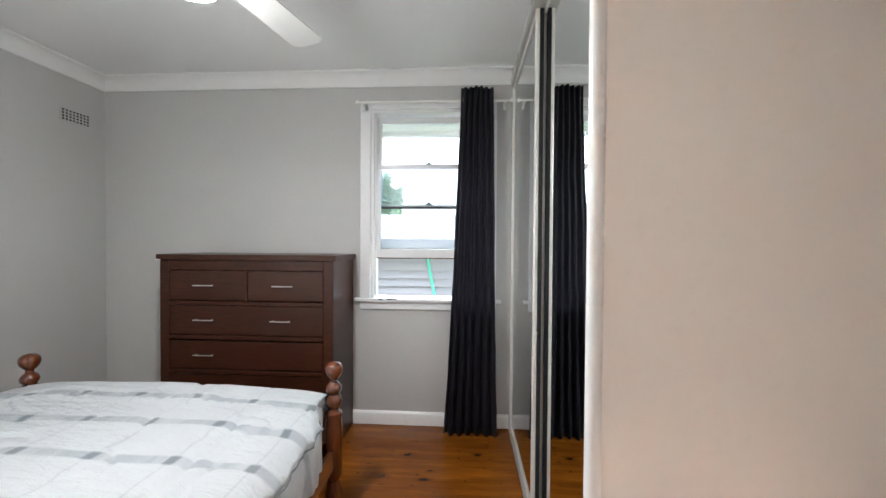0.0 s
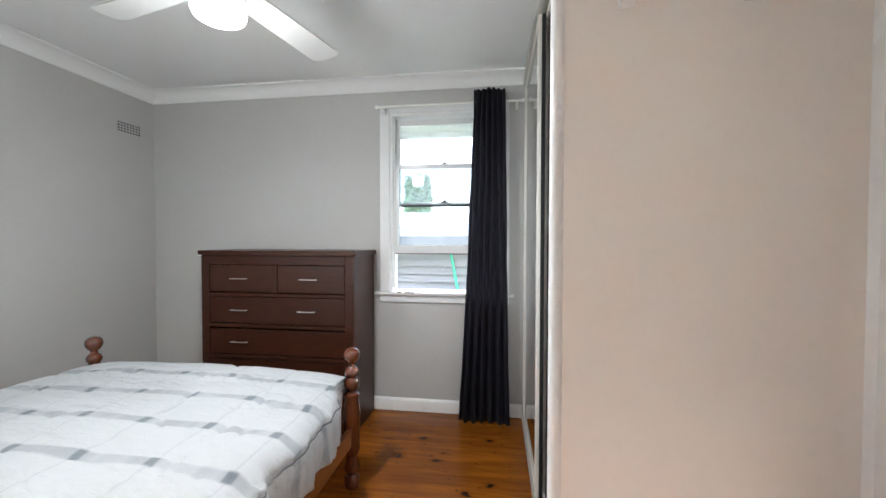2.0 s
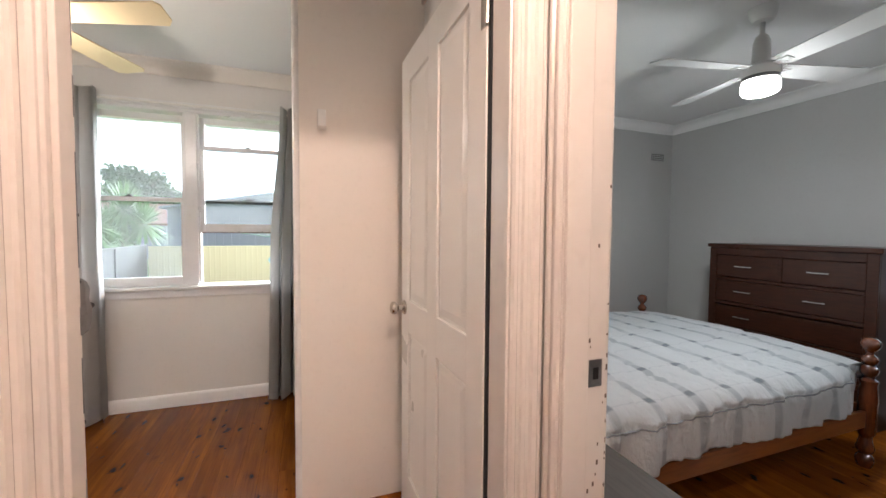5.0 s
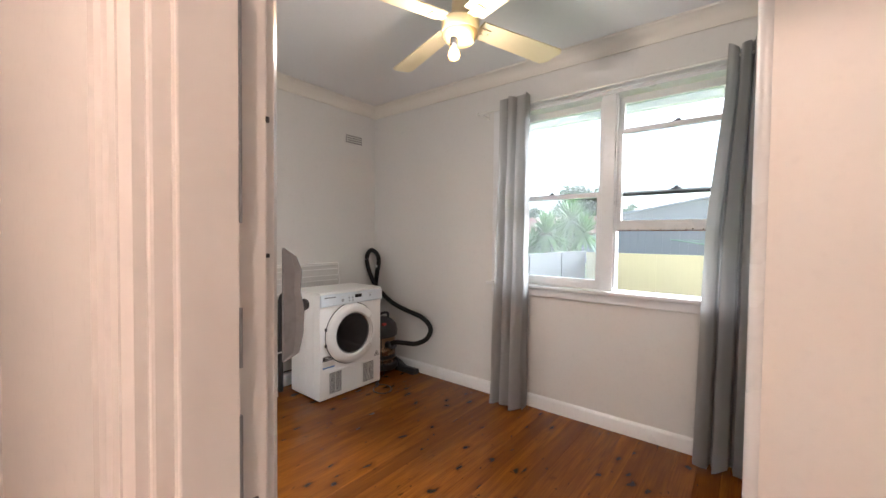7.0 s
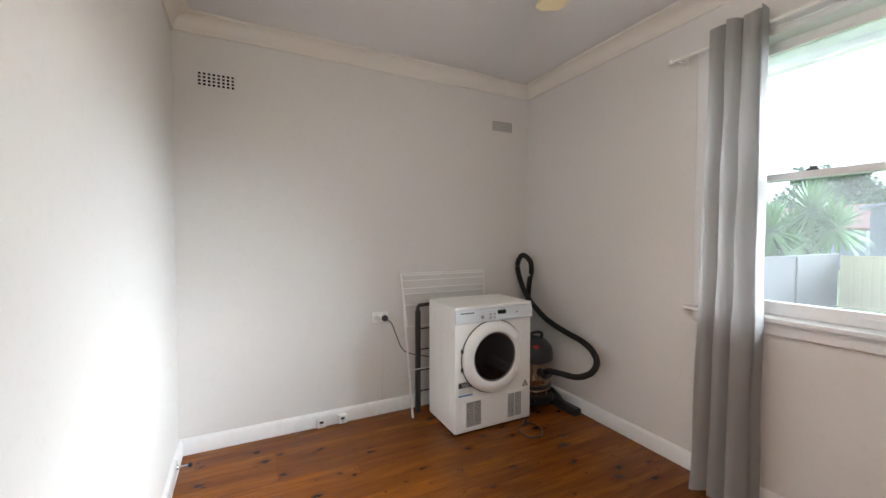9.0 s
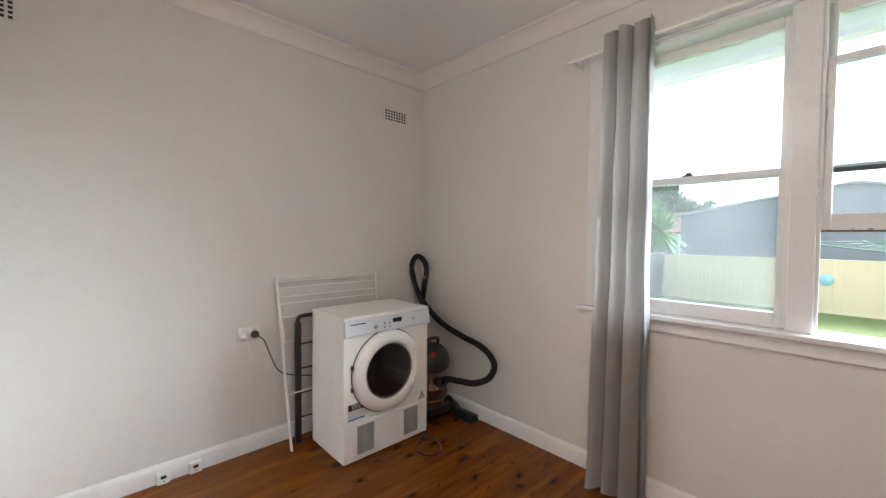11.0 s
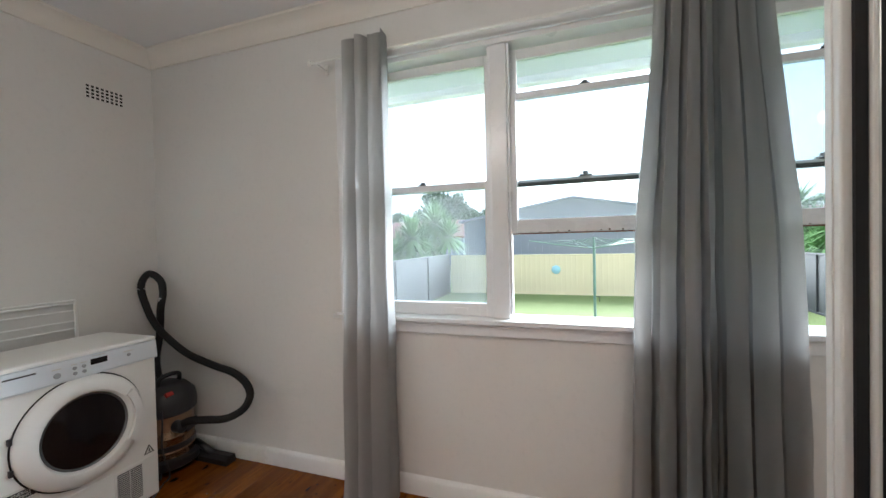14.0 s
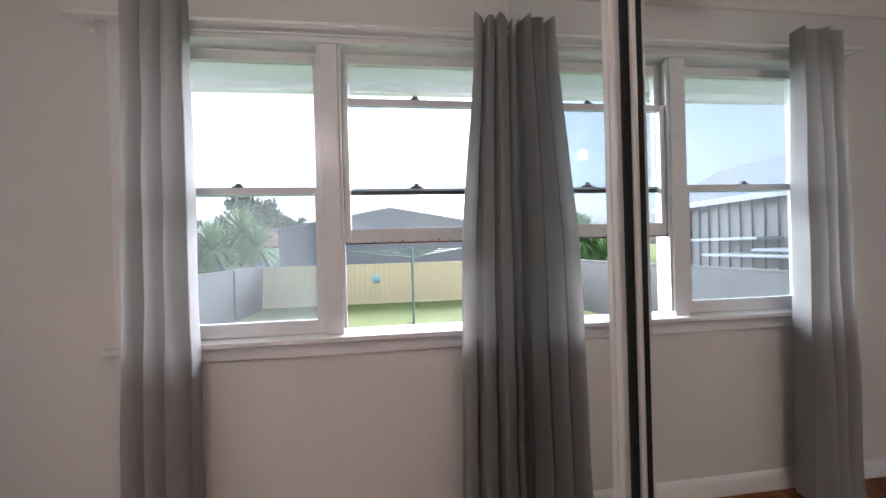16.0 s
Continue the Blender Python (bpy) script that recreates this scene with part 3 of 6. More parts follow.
def architrave(parent, axis, face, sign, a0, a1, material, cut=(1.0, 1.0)):
    """Moulded casing on one face of a doorway; cut shortens the width of a side that meets a corner."""
    for a, s, c in ((a0 - 0.006, -1, cut[0]), (a1 + 0.006, 1, cut[1])):
        if c <= 0:
            continue
        prof = [(a + s * u, face + sign * v) for u, v in ARCH if u <= 0.085 * c + 1e-6]
        if c < 1:
            prof.append((prof[-1][0], face))
        pts = prof if axis == "x" else [(v, u) for u, v in prof]
        part("architrave", prism(nb(), pts, "z", 0, DOOR_H + 0.09), material, parent)
    prof = [(face + sign * v, DOOR_H + 0.006 + u) for u, v in ARCH]
    lo = a0 - 0.006 - (0.085 * cut[0])
    hi = a1 + 0.006 + (0.085 * cut[1])
    part("architrave", prism(nb(), prof, axis, lo, hi), material, parent)


f1 = lining("door_frame_north", "x", D1[0], D1[1], YH, YS, M_TRIMOLD, "cream painted door frame with chipped edges")
architrave(f1, "x", YS, 1, *D1, M_TRIMOLD)
architrave(f1, "x", YH, -1, *D1, M_TRIMOLD, (0.5, 1.0))
part("door_stop", box(nb(), D1[0], D1[0] + 0.011, YH - 0.003, YS - 0.06, 0, DOOR_H, 0.003), M_TRIMOLD, f1)
f2 = lining("door_frame_south", "y", D2[0], D2[1], XE2, XH, M_TRIMOLD, "cream painted door frame with worn gloss")
architrave(f2, "y", XH, 1, *D2, M_TRIMOLD, (1.0, 1.0))
architrave(f2, "y", XE2, -1, *D2, M_TRIMOLD, (1.0, 0.0))
part("architrave", box(nb(), XE2 - 0.021, XE2, D2[1] + 0.03, YH, 0, DOOR_H + 0.09, 0.003), M_TRIMOLD, f2)
part("door_stop", box(nb(), XH - 0.055, XH - 0.01, D2[0], D2[0] + 0.011, 0, DOOR_H, 0.002), M_TRIMOLD, f2)


# black strip added to stand for the deep shade in the hinge gap
part("hinge_gap_shade", box(nb(), XE2 - 0.0195, XE2 - 0.0048, D2[1] - 0.0035, D2[1] + 0.018, 0.01, DOOR_H - 0.01), M_SHADOWGAP, f2, "black strip standing for shade in the hinge gap")


def strike(parent, x0, x1, y0, y1, z, face):
    p = part("strike_plate", box(nb(), x0, x1, y0, y1, z - 0.033, z + 0.033, 0.001), M_DULLSTEEL, parent, "worn steel strike plate")
    cx, cy = (x0 + x1) / 2, (y0 + y1) / 2
    w = 0.0075
    if face == "x":
        part("latch_hole", box(nb(), x0 - 0.001, x1 + 0.0012, cy - w, cy + w, z - 0.014, z + 0.014), M_SHADOWGAP, p)
    else:
        part("latch_hole", box(nb(), cx - w, cx + w, y0 - 0.001, y1 + 0.0012, z - 0.014, z + 0.014), M_SHADOWGAP, p)


strike(f1, D1[0] - 0.001, D1[0] + 0.0022, YS - 0.050, YS - 0.012, 0.972, "x")
strike(f2, XE2 + 0.006, XE2 + 0.048, D2[0] - 0.001, D2[0] + 0.0022, 0.965, "y")
lip = nb()
rings = []
for z, s in ((1.108, 0.10), (1.116, 0.75), (1.135, 0.95), (1.160, 1.0), (1.176, 0.82), (1.196, 0.90), (1.210, 0.65), (1.218, 0.12)):
    rings.append([lip.verts.new((XE2 - 0.0235 - u * s * 0.70, D2[0] - 0.013 + v * s, z)) for u, v in ((0.0, 0.0), (0.012, 0.001), (0.019, 0.006), (0.023, 0.013), (0.021, 0.014), (0.015, 0.008), (0.0, 0.004))])
for ra, rb in zip(rings, rings[1:]):
    for i in range(7):
        lip.faces.new((ra[i], ra[(i + 1) % 7], rb[(i + 1) % 7], rb[i]))
lip.faces.new(rings[0])
lip.faces.new(rings[-1])
bmesh.ops.recalc_face_normals(lip, faces=lip.faces[:])
part("strike_lip", lip, M_LIP, f2, "worn curved steel latch lip")
part("lip_screw", lathe(nb(), [(0.006, 0.0), (0.005, 0.003), (0.0, 0.004)], (XE2 - 0.0392, D2[0] - 0.001, 1.163), 10, pose(0, 0, 0, 0, -90, 0).to_3x3()), M_DARKGREY, f2)
# chips in the paint along the worn jamb edge
rnd = random.Random(5)
for i in range(19):
    z = rnd.choice([rnd.uniform(0.62, 1.08), rnd.uniform(0.62, 1.0), rnd.uniform(0.3, 1.7)])
    h, w = rnd.uniform(0.002, 0.011), rnd.uniform(0.0010, 0.0034)
    part("paint_chip", box(nb(), D1[0] - w * 0.6, D1[0] + 0.0009, YS + 0.0042 - w * 1.5, YS + 0.0046, z, z + h, 0.0004), M_CHIP, f1, "dark chip in the paint")
for i in range(9):
    y, z, h = YS - rnd.uniform(0.004, 0.05), rnd.uniform(0.6, 1.3), rnd.uniform(0.004, 0.012)
    part("paint_chip", box(nb(), D1[0] - 0.001, D1[0] + 0.0007, y - h * 0.25, y + h * 0.25, z, z + h, 0.0003), M_CHIP, f1, "dark chip in the paint")
for z in (0.62, 0.95, 1.21, 1.33, 1.74):
    h, w = rnd.uniform(0.003, 0.007), rnd.uniform(0.0015, 0.003)
    part("paint_chip", box(nb(), XE2 - 0.0046, XE2 - 0.0038 + w, D2[0] - w, D2[0] + 0.0008, z, z + h, 0.0003), M_SHADOWGAP, f2, "dark chip in the paint")

# long bare strips along the worn stop edge
for z, h in ((0.35, 0.12), (0.70, 0.16), (0.98, 0.10), (1.12, 0.05), (1.24, 0.20), (1.50, 0.07), (1.62, 0.22)):
    part("bare_strip", box(nb(), XH - 0.0562, XH - 0.0535, D2[0] + 0.0070, D2[0] + 0.0117, z, z + h, 0.0003), M_LIP, f2, "grey strip where the paint has worn off")

DOOR_W = 0.815
leaf2 = panel_door("door_south_room", DOOR_W, 2.045, M_DOOR, "white moulded four-panel door standing open")
leaf2.matrix_world = pose(-0.366, -0.745, 0.012, 0, 0, 180 + 1.2)
knob_set(leaf2, (DOOR_W - 0.055, 0.035, 0.96), (0, 1, 0))
knob_set(leaf2, (DOOR_W - 0.055, 0.0, 0.96), (0, -1, 0))
for z in (1.86, 0.2):
    hb = nb()
    lathe(hb, [(0.006, -0.05), (0.006, 0.05)], (-0.008, 0.038, z), 12)
    box(hb, -0.002, 0.0, 0.004, 0.036, z - 0.05, z + 0.05)
    box(hb, -0.006, 0.028, 0.035, 0.0375, z - 0.05, z + 0.05)
    hg = part("hinge", hb, M_STEEL, leaf2, "satin steel butt hinge")
leaf1 = panel_door("door_north_room", DOOR_W, 2.045, M_DOOR, "white panel door opened into the bedroom")
leaf1.matrix_world = pose(0.652, -0.49, 0.012, 0, 0, 81.9)
knob_set(leaf1, (DOOR_W - 0.055, 0.035, 0.96), (0, 1, 0))
knob_set(leaf1, (DOOR_W - 0.055, 0.0, 0.96), (0, -1, 0))


# ---------------------------------------------------------------- sash windows
def sash_window(name, axis, wall, inward, a0, a1, z0, z1, lights, label, arch=(1, 1), wide=0.075):
    """Double-hung windows in one opening. lights: (start, end, lower sash raised by). inward: +1 or -1 towards the room.
    Depth w runs from the room face outwards."""
    ob = thing(name, (0, 0, 0), label, "window", kind="structure")

    def bx(bm, a, b, w0, w1, lo, hi, bevel=0.0):
        p, q = wall - inward * w0, wall - inward * w1
        p, q = min(p, q), max(p, q)
        return box(bm, *((a, b, p, q) if axis == "x" else (p, q, a, b)), lo, hi, bevel)

    fr = nb()
    for s in (a0, a1 - 0.02):
        bx(fr, s, s + 0.02, 0.0, T, z0, z1)
    bx(fr, a0 + 0.02, a1 - 0.02, 0.0, T, z1 - 0.02, z1)
    for s, e, up in lights[:-1]:
        nxt = lights[lights.index((s, e, up)) + 1][0]
        bx(fr, e, nxt, 0.01, T, z0, z1 - 0.02, 0.004)
    for s, e, up in lights:
        for edge in (s, e - 0.012):
            bx(fr, edge, edge + 0.012, 0.022, 0.034, z0 + 0.02, z1 - 0.02, 0.002)
    part("window_frame", fr, M_WINTRIM, ob)
    sill = part("window_sill", bx(nb(), a0 - (wide + 0.035) * arch[0], a1 + (wide + 0.035) * arch[1], -0.045, T + 0.012, z0 - 0.022, z0, 0.004), M_WINTRIM, ob, "white painted sill board with chipped paint")
    part("apron", bx(nb(), a0 - wide * arch[0], a1 + wide * arch[1], -0.016, 0.0, z0 - 0.080, z0 - 0.022, 0.003), M_WINTRIM, ob)
    part("outer_sill", bx(nb(), a0, a1, T + 0.012, T + 0.07, z0 - 0.045, z0 - 0.012, 0.004), M_WINTRIM, ob)
    if arch[0]:
        part("architrave", bx(nb(), a0 - wide, a0, -0.018, 0.0, z0, z1 + wide * 0.6, 0.005), M_WINTRIM, ob)
    if arch[1]:
        part("architrave", bx(nb(), a1, a1 + wide, -0.018, 0.0, z0, z1 + wide * 0.6, 0.005), M_WINTRIM, ob)
    part("architrave", bx(nb(), a0, a1, -0.017, 0.0, z1, z1 + wide * 0.6, 0.005), M_WINTRIM, ob)
    for s, e, up in lights:
        lo, hi = z0 + 0.002, z1 - 0.03
        mid = (lo + hi) / 2
        for kind, w, b, t in (("upper_sash", 0.078, mid - 0.012, hi), ("lower_sash", 0.040, lo + up, mid + 0.018 + up)):
            sm = nb()
            st, top, bot = 0.036, (0.045 if kind == "upper_sash" else 0.030), (0.028 if kind == "upper_sash" else 0.062)
            p, q = s + 0.002, e - 0.002
            bx(sm, p, p + st, w, w + 0.034, b, t, 0.003)
            bx(sm, q - st, q, w, w + 0.034, b, t, 0.003)
            bx(sm, p + st, q - st, w, w + 0.034, b, b + bot, 0.003)
            bx(sm, p + st, q - st, w, w + 0.034, t - top, t, 0.003)
            sash = part(kind, sm, M_WINTRIM, ob)
            pane = part("pane", bx(nb(), p + st - 0.004, q - st + 0.004, w + 0.016, w + 0.020, b + bot - 0.004, t - top + 0.004), M_GLASS, sash, "window glass tinted to dim the view outside")
            pane.visible_shadow = False
            c = (s + e) / 2
            if kind == "lower_sash":
                lm = nb()
                bx(lm, c - 0.022, c + 0.022, w + 0.004, w + 0.03, t, t + 0.008, 0.002)
                bx(lm, c - 0.010, c + 0.014, w + 0.006, w + 0.026, t + 0.008, t + 0.018, 0.003)
                part("sash_latch", lm, M_DARKGREY, sash, "small dark sash latch")
                part("finger_pull", bx(nb(), q - 0.20, q - 0.13, w - 0.004, w + 0.001, b + 0.028, b + 0.040, 0.0015), M_WINTRIM, sash)
                if up:
                    part("bare_edge", bx(nb(), p + 0.002, q - 0.002, w + 0.002, w + 0.032, b - 0.006, b + 0.001), M_POST, sash, "unpainted dark timber edge")
                    part("weather_strip", bx(nb(), p + st, q - st, w + 0.036, w + 0.041, mid - 0.014, mid + 0.004), M_DARKGREY, ob, "grimy dark strip on the meeting rail")
            else:
                lm = nb()
                bx(lm, c - 0.028, c + 0.028, w - 0.010, w + 0.008, b + 0.028, b + 0.036, 0.002)
                bx(lm, c - 0.012, c + 0.012, w - 0.008, w + 0.008, b + 0.036, b + 0.050, 0.003)
                if up:
                    part("sash_keeper", lm, M_DARKGREY, sash, "small dark latch keeper")
                else:
                    lm.free()
    return ob


win1 = sash_window("window_1", "x", YN, -1, W1[0], W1[1], W1[2], W1[3], [(W1[0] + 0.02, W1[1] - 0.02, 0.285)], "white timber sash window with raised lower sash")
win2 = sash_window("window_2", "y", XW2, 1, W2[0], W2[1], W2[2], W2[3], [(W2[0] + 0.02, -2.034, 0.0), (-1.956, W2[1] - 0.02, 0.395)], "white paired sash window, one lower sash raised", (1, 0))
win3 = sash_window("window_3", "y", XW, 1, W3[0], W3[1], W3[2], W3[3], [(W3[0] + 0.02, W3[1] - 0.02, 0.0)], "white timber sash window beside the bed")
chips = nb()
for k, (x, w) in enumerate(((-0.66, 0.03), (-0.60, 0.045), (-0.55, 0.018))):
    box(chips, x, x + w, YN - 0.0465, YN - 0.0425, 0.897, 0.905, 0.001)
part("paint_chip", chips, M_SHADOWGAP, win1, "dark chips in the sill paint")
chip_rnd = random.Random(31)
for k in range(11):
    y, w, h = -1.93 + 0.058 * k + chip_rnd.uniform(-0.02, 0.02), chip_rnd.uniform(0.004, 0.016), chip_rnd.uniform(0.003, 0.009)
    part("paint_chip", box(nb(), XW2 - 0.0405, XW2 - 0.0392, y, y + w, W2[2] + 0.399, W2[2] + 0.399 + h, 0.0003), M_CHIP, win2, "dark chip along the raised sash")


# ---------------------------------------------------------------- mirrored wardrobes
def sliding_wardrobe(name, length, height, split, label, stile):
    """Two mirrored sliding doors. Local: x along the doors from the wall end (0) to the painted end (length), face towards -y."""
    ob = thing(name, (0, 0, 0), label, "wardrobe")
    part("floor_track", box(nb(), 0, length, -0.012, 0.075, 0.0, 0.012, 0.002), M_ALLOY, ob, "aluminium floor track")
    part("top_track", box(nb(), 0, length, -0.016, 0.075, height - 0.012, height + 0.03, 0.003), M_ALLOY, ob, "aluminium head track")
    if H - height - 0.03 > 0.01:
        part("head_panel", box(nb(), 0, length, -0.004, 0.07, height + 0.03, H), M_TRIM, ob)
    for x0, x1, y in ((0.004, split, 0.0), (split - 0.03, length - 0.004, 0.036)):
        d = part("mirror_door", box(nb(), x0 + 0.02, x1 - 0.02, y + 0.010, y + 0.022, 0.03, height - 0.02), M_DARKGREY, ob)
        part("mirror", box(nb(), x0 + 0.024, x1 - 0.024, y + 0.006, y + 0.0095, 0.05, height - 0.035), M_MIRROR, d, "large clear mirror sheet")
        for a, b in ((x0, x0 + stile), (x1 - stile, x1)):
            sm = nb()
            box(sm, a, b, y, y + 0.028, 0.016, height - 0.013, 0.004)
            box(sm, (a + b) / 2 - 0.004, (a + b) / 2 + 0.004, y - 0.003, y + 0.001, 0.016, height - 0.013, 0.001)
            part("stile", sm, M_STILE, d, "pale champagne stile")
        for z in (0.016, height - 0.038):
            part("rail", box(nb(), x0 + stile, x1 - stile, y + 0.001, y + 0.026, z, z + 0.024, 0.003), M_STILE, d)
    # narrow black strip just past the end of the front door
    part("split_strip", box(nb(), split + 0.001, split + 0.010, 0.016, 0.034, 0.02, height - 0.02), M_RUBBER, ob, "black strip beside the front door stile")
    part("back_lining", box(nb(), 0, length, 0.09, 0.10, 0.02, height), M_SHADOWGAP, ob)
    return ob


ward1 = sliding_wardrobe("sliding_wardrobe_north", YN - NIB1[1] - 0.034, 2.40, 0.91, "mirrored sliding wardrobe doors with aluminium stiles", 0.024)
ward1.matrix_world = pose(0.272, YN - 0.002, 0, 0, 0, -90)
ward2 = sliding_wardrobe("sliding_wardrobe_south", NIB2[0] - 0.034 - XW2, 2.40, 0.855, "mirrored sliding wardrobe doors beside the window", 0.05)
ward2.matrix_world = pose(XW2 + 0.002, -1.205, 0, 0, 0, 0)


# ---------------------------------------------------------------- curtains
def curtain(name, width_top, width_bot, height, folds, depth, material, label, seed, lean=0.0, bulge=0.0, hem=0.0, swing=0.0, flat=0.0):
    """A hanging curtain. Local: x along the rod from 0, y towards the room is -y, z from 0 (hem) up. lean shifts the foot along x."""
    ob = thing(name, (0, 0, 0), label, "curtain")
    r = random.Random(seed)
    nu, nv = folds * (40 if flat else 18), 46
    ph = [r.uniform(-0.5, 0.5) for _ in range(folds * 2 + 2)]
    bm = nb()
    grid = []
    for j in range(nv + 1):
        v = j / nv
        z = height * v
        row = []
        for i in range(nu + 1):
            u = i / nu
            k = u * folds
            f = int(min(k, folds - 1e-6))
            wob = ph[f] * (1 - (k - f)) + ph[f + 1] * (k - f)
            w = width_bot + (width_top - width_bot) * v ** 0.8
            x = (u - 0.5) * w + (width_top / 2) + lean * (1 - v) ** 1.3
            d = depth * (0.8 + 0.35 * wob) * (0.65 + 0.35 * (1 - v))
            if flat:
                q = (k + 0.10 * wob * (1 - v)) % 1.0
                side = math.sin(math.pi * min(1.0, q / flat)) if q < flat else 0.0
                y = -d - 0.25 * d * side + 1.3 * d * (q / flat - 0.5) if q < flat else -d + 0.65 * d - 1.3 * d * (q - flat) / (1 - flat) + 2.7 * d * math.sin(math.pi * (q - flat) / (1 - flat)) ** 0.6
            else:
                wave = math.sin(2 * math.pi * (k + 0.18 * wob * (1 - v)))
                y = math.copysign(abs(wave) ** 0.75, wave) * d
            y += 0.010 * noise.noise(Vector((u * 5, z * 2.4, seed)))
            s = min(1.0, (1 - v) / 0.5)
            x -= bulge * s * s * (3 - 2 * s) * (1 - u) ** 1.1
            y -= swing * (1 - v) ** 0.8 * (1 - 0.7 * u)
            x += 0.006 * noise.noise(Vector((u * 3, z * 3.1, seed + 7)))
            row.append(bm.verts.new((x, y, z + hem * math.sin(u * 9 + seed))))
        grid.append(row)
    for a, b in zip(grid, grid[1:]):
        for i in range(nu):
            bm.faces.new((a[i], a[i + 1], b[i + 1], b[i]))
    bmesh.ops.solidify(bm, geom=bm.faces[:], thickness=0.0022)
    part("drape", bm, material, ob, "", "auto" if flat else True)
    return ob


cur1 = curtain("curtain_north_room", 0.215, 0.36, 2.335, 6, 0.030, M_NAVY, "long dark navy eyelet curtain drawn aside", 3, -0.03, hem=0.006)
cur1.matrix_world = pose(-0.085, YN - 0.132, 0.006)
cur2 = curtain("curtain_south_room", 0.205, 0.255, 2.205, 3, 0.046, M_GREYCLOTH, "pale grey blockout curtain hanging in folds", 11, -0.020, hem=0.008, flat=0.75)
cur2.matrix_world = pose(XW2 + 0.140, -2.696, 0.025, 0, 0, 90)
cur3 = curtain("curtain_south_room", 0.160, 0.200, 2.205, 3, 0.036, M_GREYCLOTH, "pale grey blockout curtain billowing against the mirror", 21, -0.020, 0.066, 0.012, 0.02, 0.74)
cur3.matrix_world = pose(XW2 + 0.118, -1.375, 0.025, 0, 0, 90)


def rod(name, length, rings, label, material):
    """A curtain rod along local x with end knobs, brackets and eyelet rings."""
    ob = thing(name, (0, 0, 0), label, "curtain rod")
    part("pole", tube(nb(), [(0, 0, 0), (length, 0, 0)], 0.008, 14), material, ob)
    for x, s in ((0, -1), (length, 1)):
        part("finial", lathe(nb(), [(0.008, 0.0), (0.014, 0.004), (0.014, 0.018), (0.006, 0.026), (0.0, 0.027)], (x, 0, 0), 14, Vector((s, 0, 0)).to_track_quat("Z", "Y").to_matrix()), material, ob, smooth="auto")
    for x in (0.03, length - 0.03):
        bm = nb()
        box(bm, x - 0.005, x + 0.005, 0.0, 0.085, -0.014, -0.008, 0.001)
        box(bm, x - 0.010, x + 0.010, 0.082, 0.087, -0.035, 0.02, 0.001)
        part("bracket", bm, material, ob)
    for x in rings:
        bm = nb()
        ring = [(x, 0.022 * math.cos(a), 0.022 * math.sin(a)) for a in [2 * math.pi * i / 20 for i in range(21)]]
        tube(bm, ring, 0.0035, 8)
        part("eyelet", bm, M_CHROME, ob, "chrome eyelet ring", True)
    return ob


rod1 = rod("curtain_rod_north_room", 1.03, [0.712], "thin white curtain rod over the window", M_WHITEPL)
rod1.matrix_world = pose(-0.785, YN - 0.10, 2.262)
rod2 = rod("curtain_rod_south_room", 1.69, [], "thin pale curtain rod over the window", M_WHITEPL)
rod2.matrix_world = pose(XW2 + 0.10, -2.925, 2.185, 0, 0, 90)


# ---------------------------------------------------------------- ceiling fans
def fan_blade(length, root, w0, w1, material_bm):
    bm = material_bm
    pts = [(root, -w0 / 2), (length - 0.02, -w1 / 2), (length, -w1 / 2 + 0.02), (length - 0.012, w1 / 2 - 0.03), (length - 0.04, w1 / 2), (root, w0 / 2)]
    prism(bm, pts, "z", -0.003, 0.003)
    return bm


def ceiling_fan(name, centre, blade_z, angles, material, label, radius=0.61):
    ob = thing(name, (centre[0], centre[1], H), label, "ceiling fan")
    part("canopy", lathe(nb(), [(0.066, 0.0), (0.066, -0.012), (0.060, -0.045), (0.045, -0.068), (0.018, -0.074)], (0, 0, 0), 28), material, ob, smooth="auto")
    part("downrod", lathe(nb(), [(0.012, -0.06), (0.012, -0.16)], (0, 0, 0), 14), material, ob, smooth="auto")
    bz = blade_z - H
    part("collar", lathe(nb(), [(0.016, -0.135), (0.030, -0.150), (0.038, -0.175), (0.042, bz + 0.035), (0.040, bz + 0.026)], (0, 0, 0), 24), material, ob, smooth="auto")
    part("motor_housing", lathe(nb(), [(0.040, bz + 0.028), (0.072, bz + 0.016), (0.086, bz), (0.086, bz - 0.03), (0.082, bz - 0.045)], (0, 0, 0), 32), material, ob, smooth="auto")
    for a in angles:
        bm = nb()
        fan_blade(radius, 0.10, 0.105, 0.135, bm)
        bmesh.ops.transform(bm, matrix=pose(0, 0, bz, 0, 0, a) @ pose(0, 0, 0, -11, 0, 0), verts=bm.verts[:])
        bl = part("blade", bm, material, ob)
        arm = nb()
        box(arm, 0.07, 0.16, -0.022, 0.022, -0.008, -0.004, 0.001)
        for sx, sy in ((0.125, -0.012), (0.125, 0.012), (0.150, 0.0)):
            lathe(arm, [(0.004, -0.011), (0.004, -0.006)], (sx, sy, 0), 8)
        bmesh.ops.transform(arm, matrix=pose(0, 0, bz, 0, 0, a) @ pose(0, 0, 0, -11, 0, 0), verts=arm.verts[:])
        part("blade_arm", arm, material, bl)
    return ob


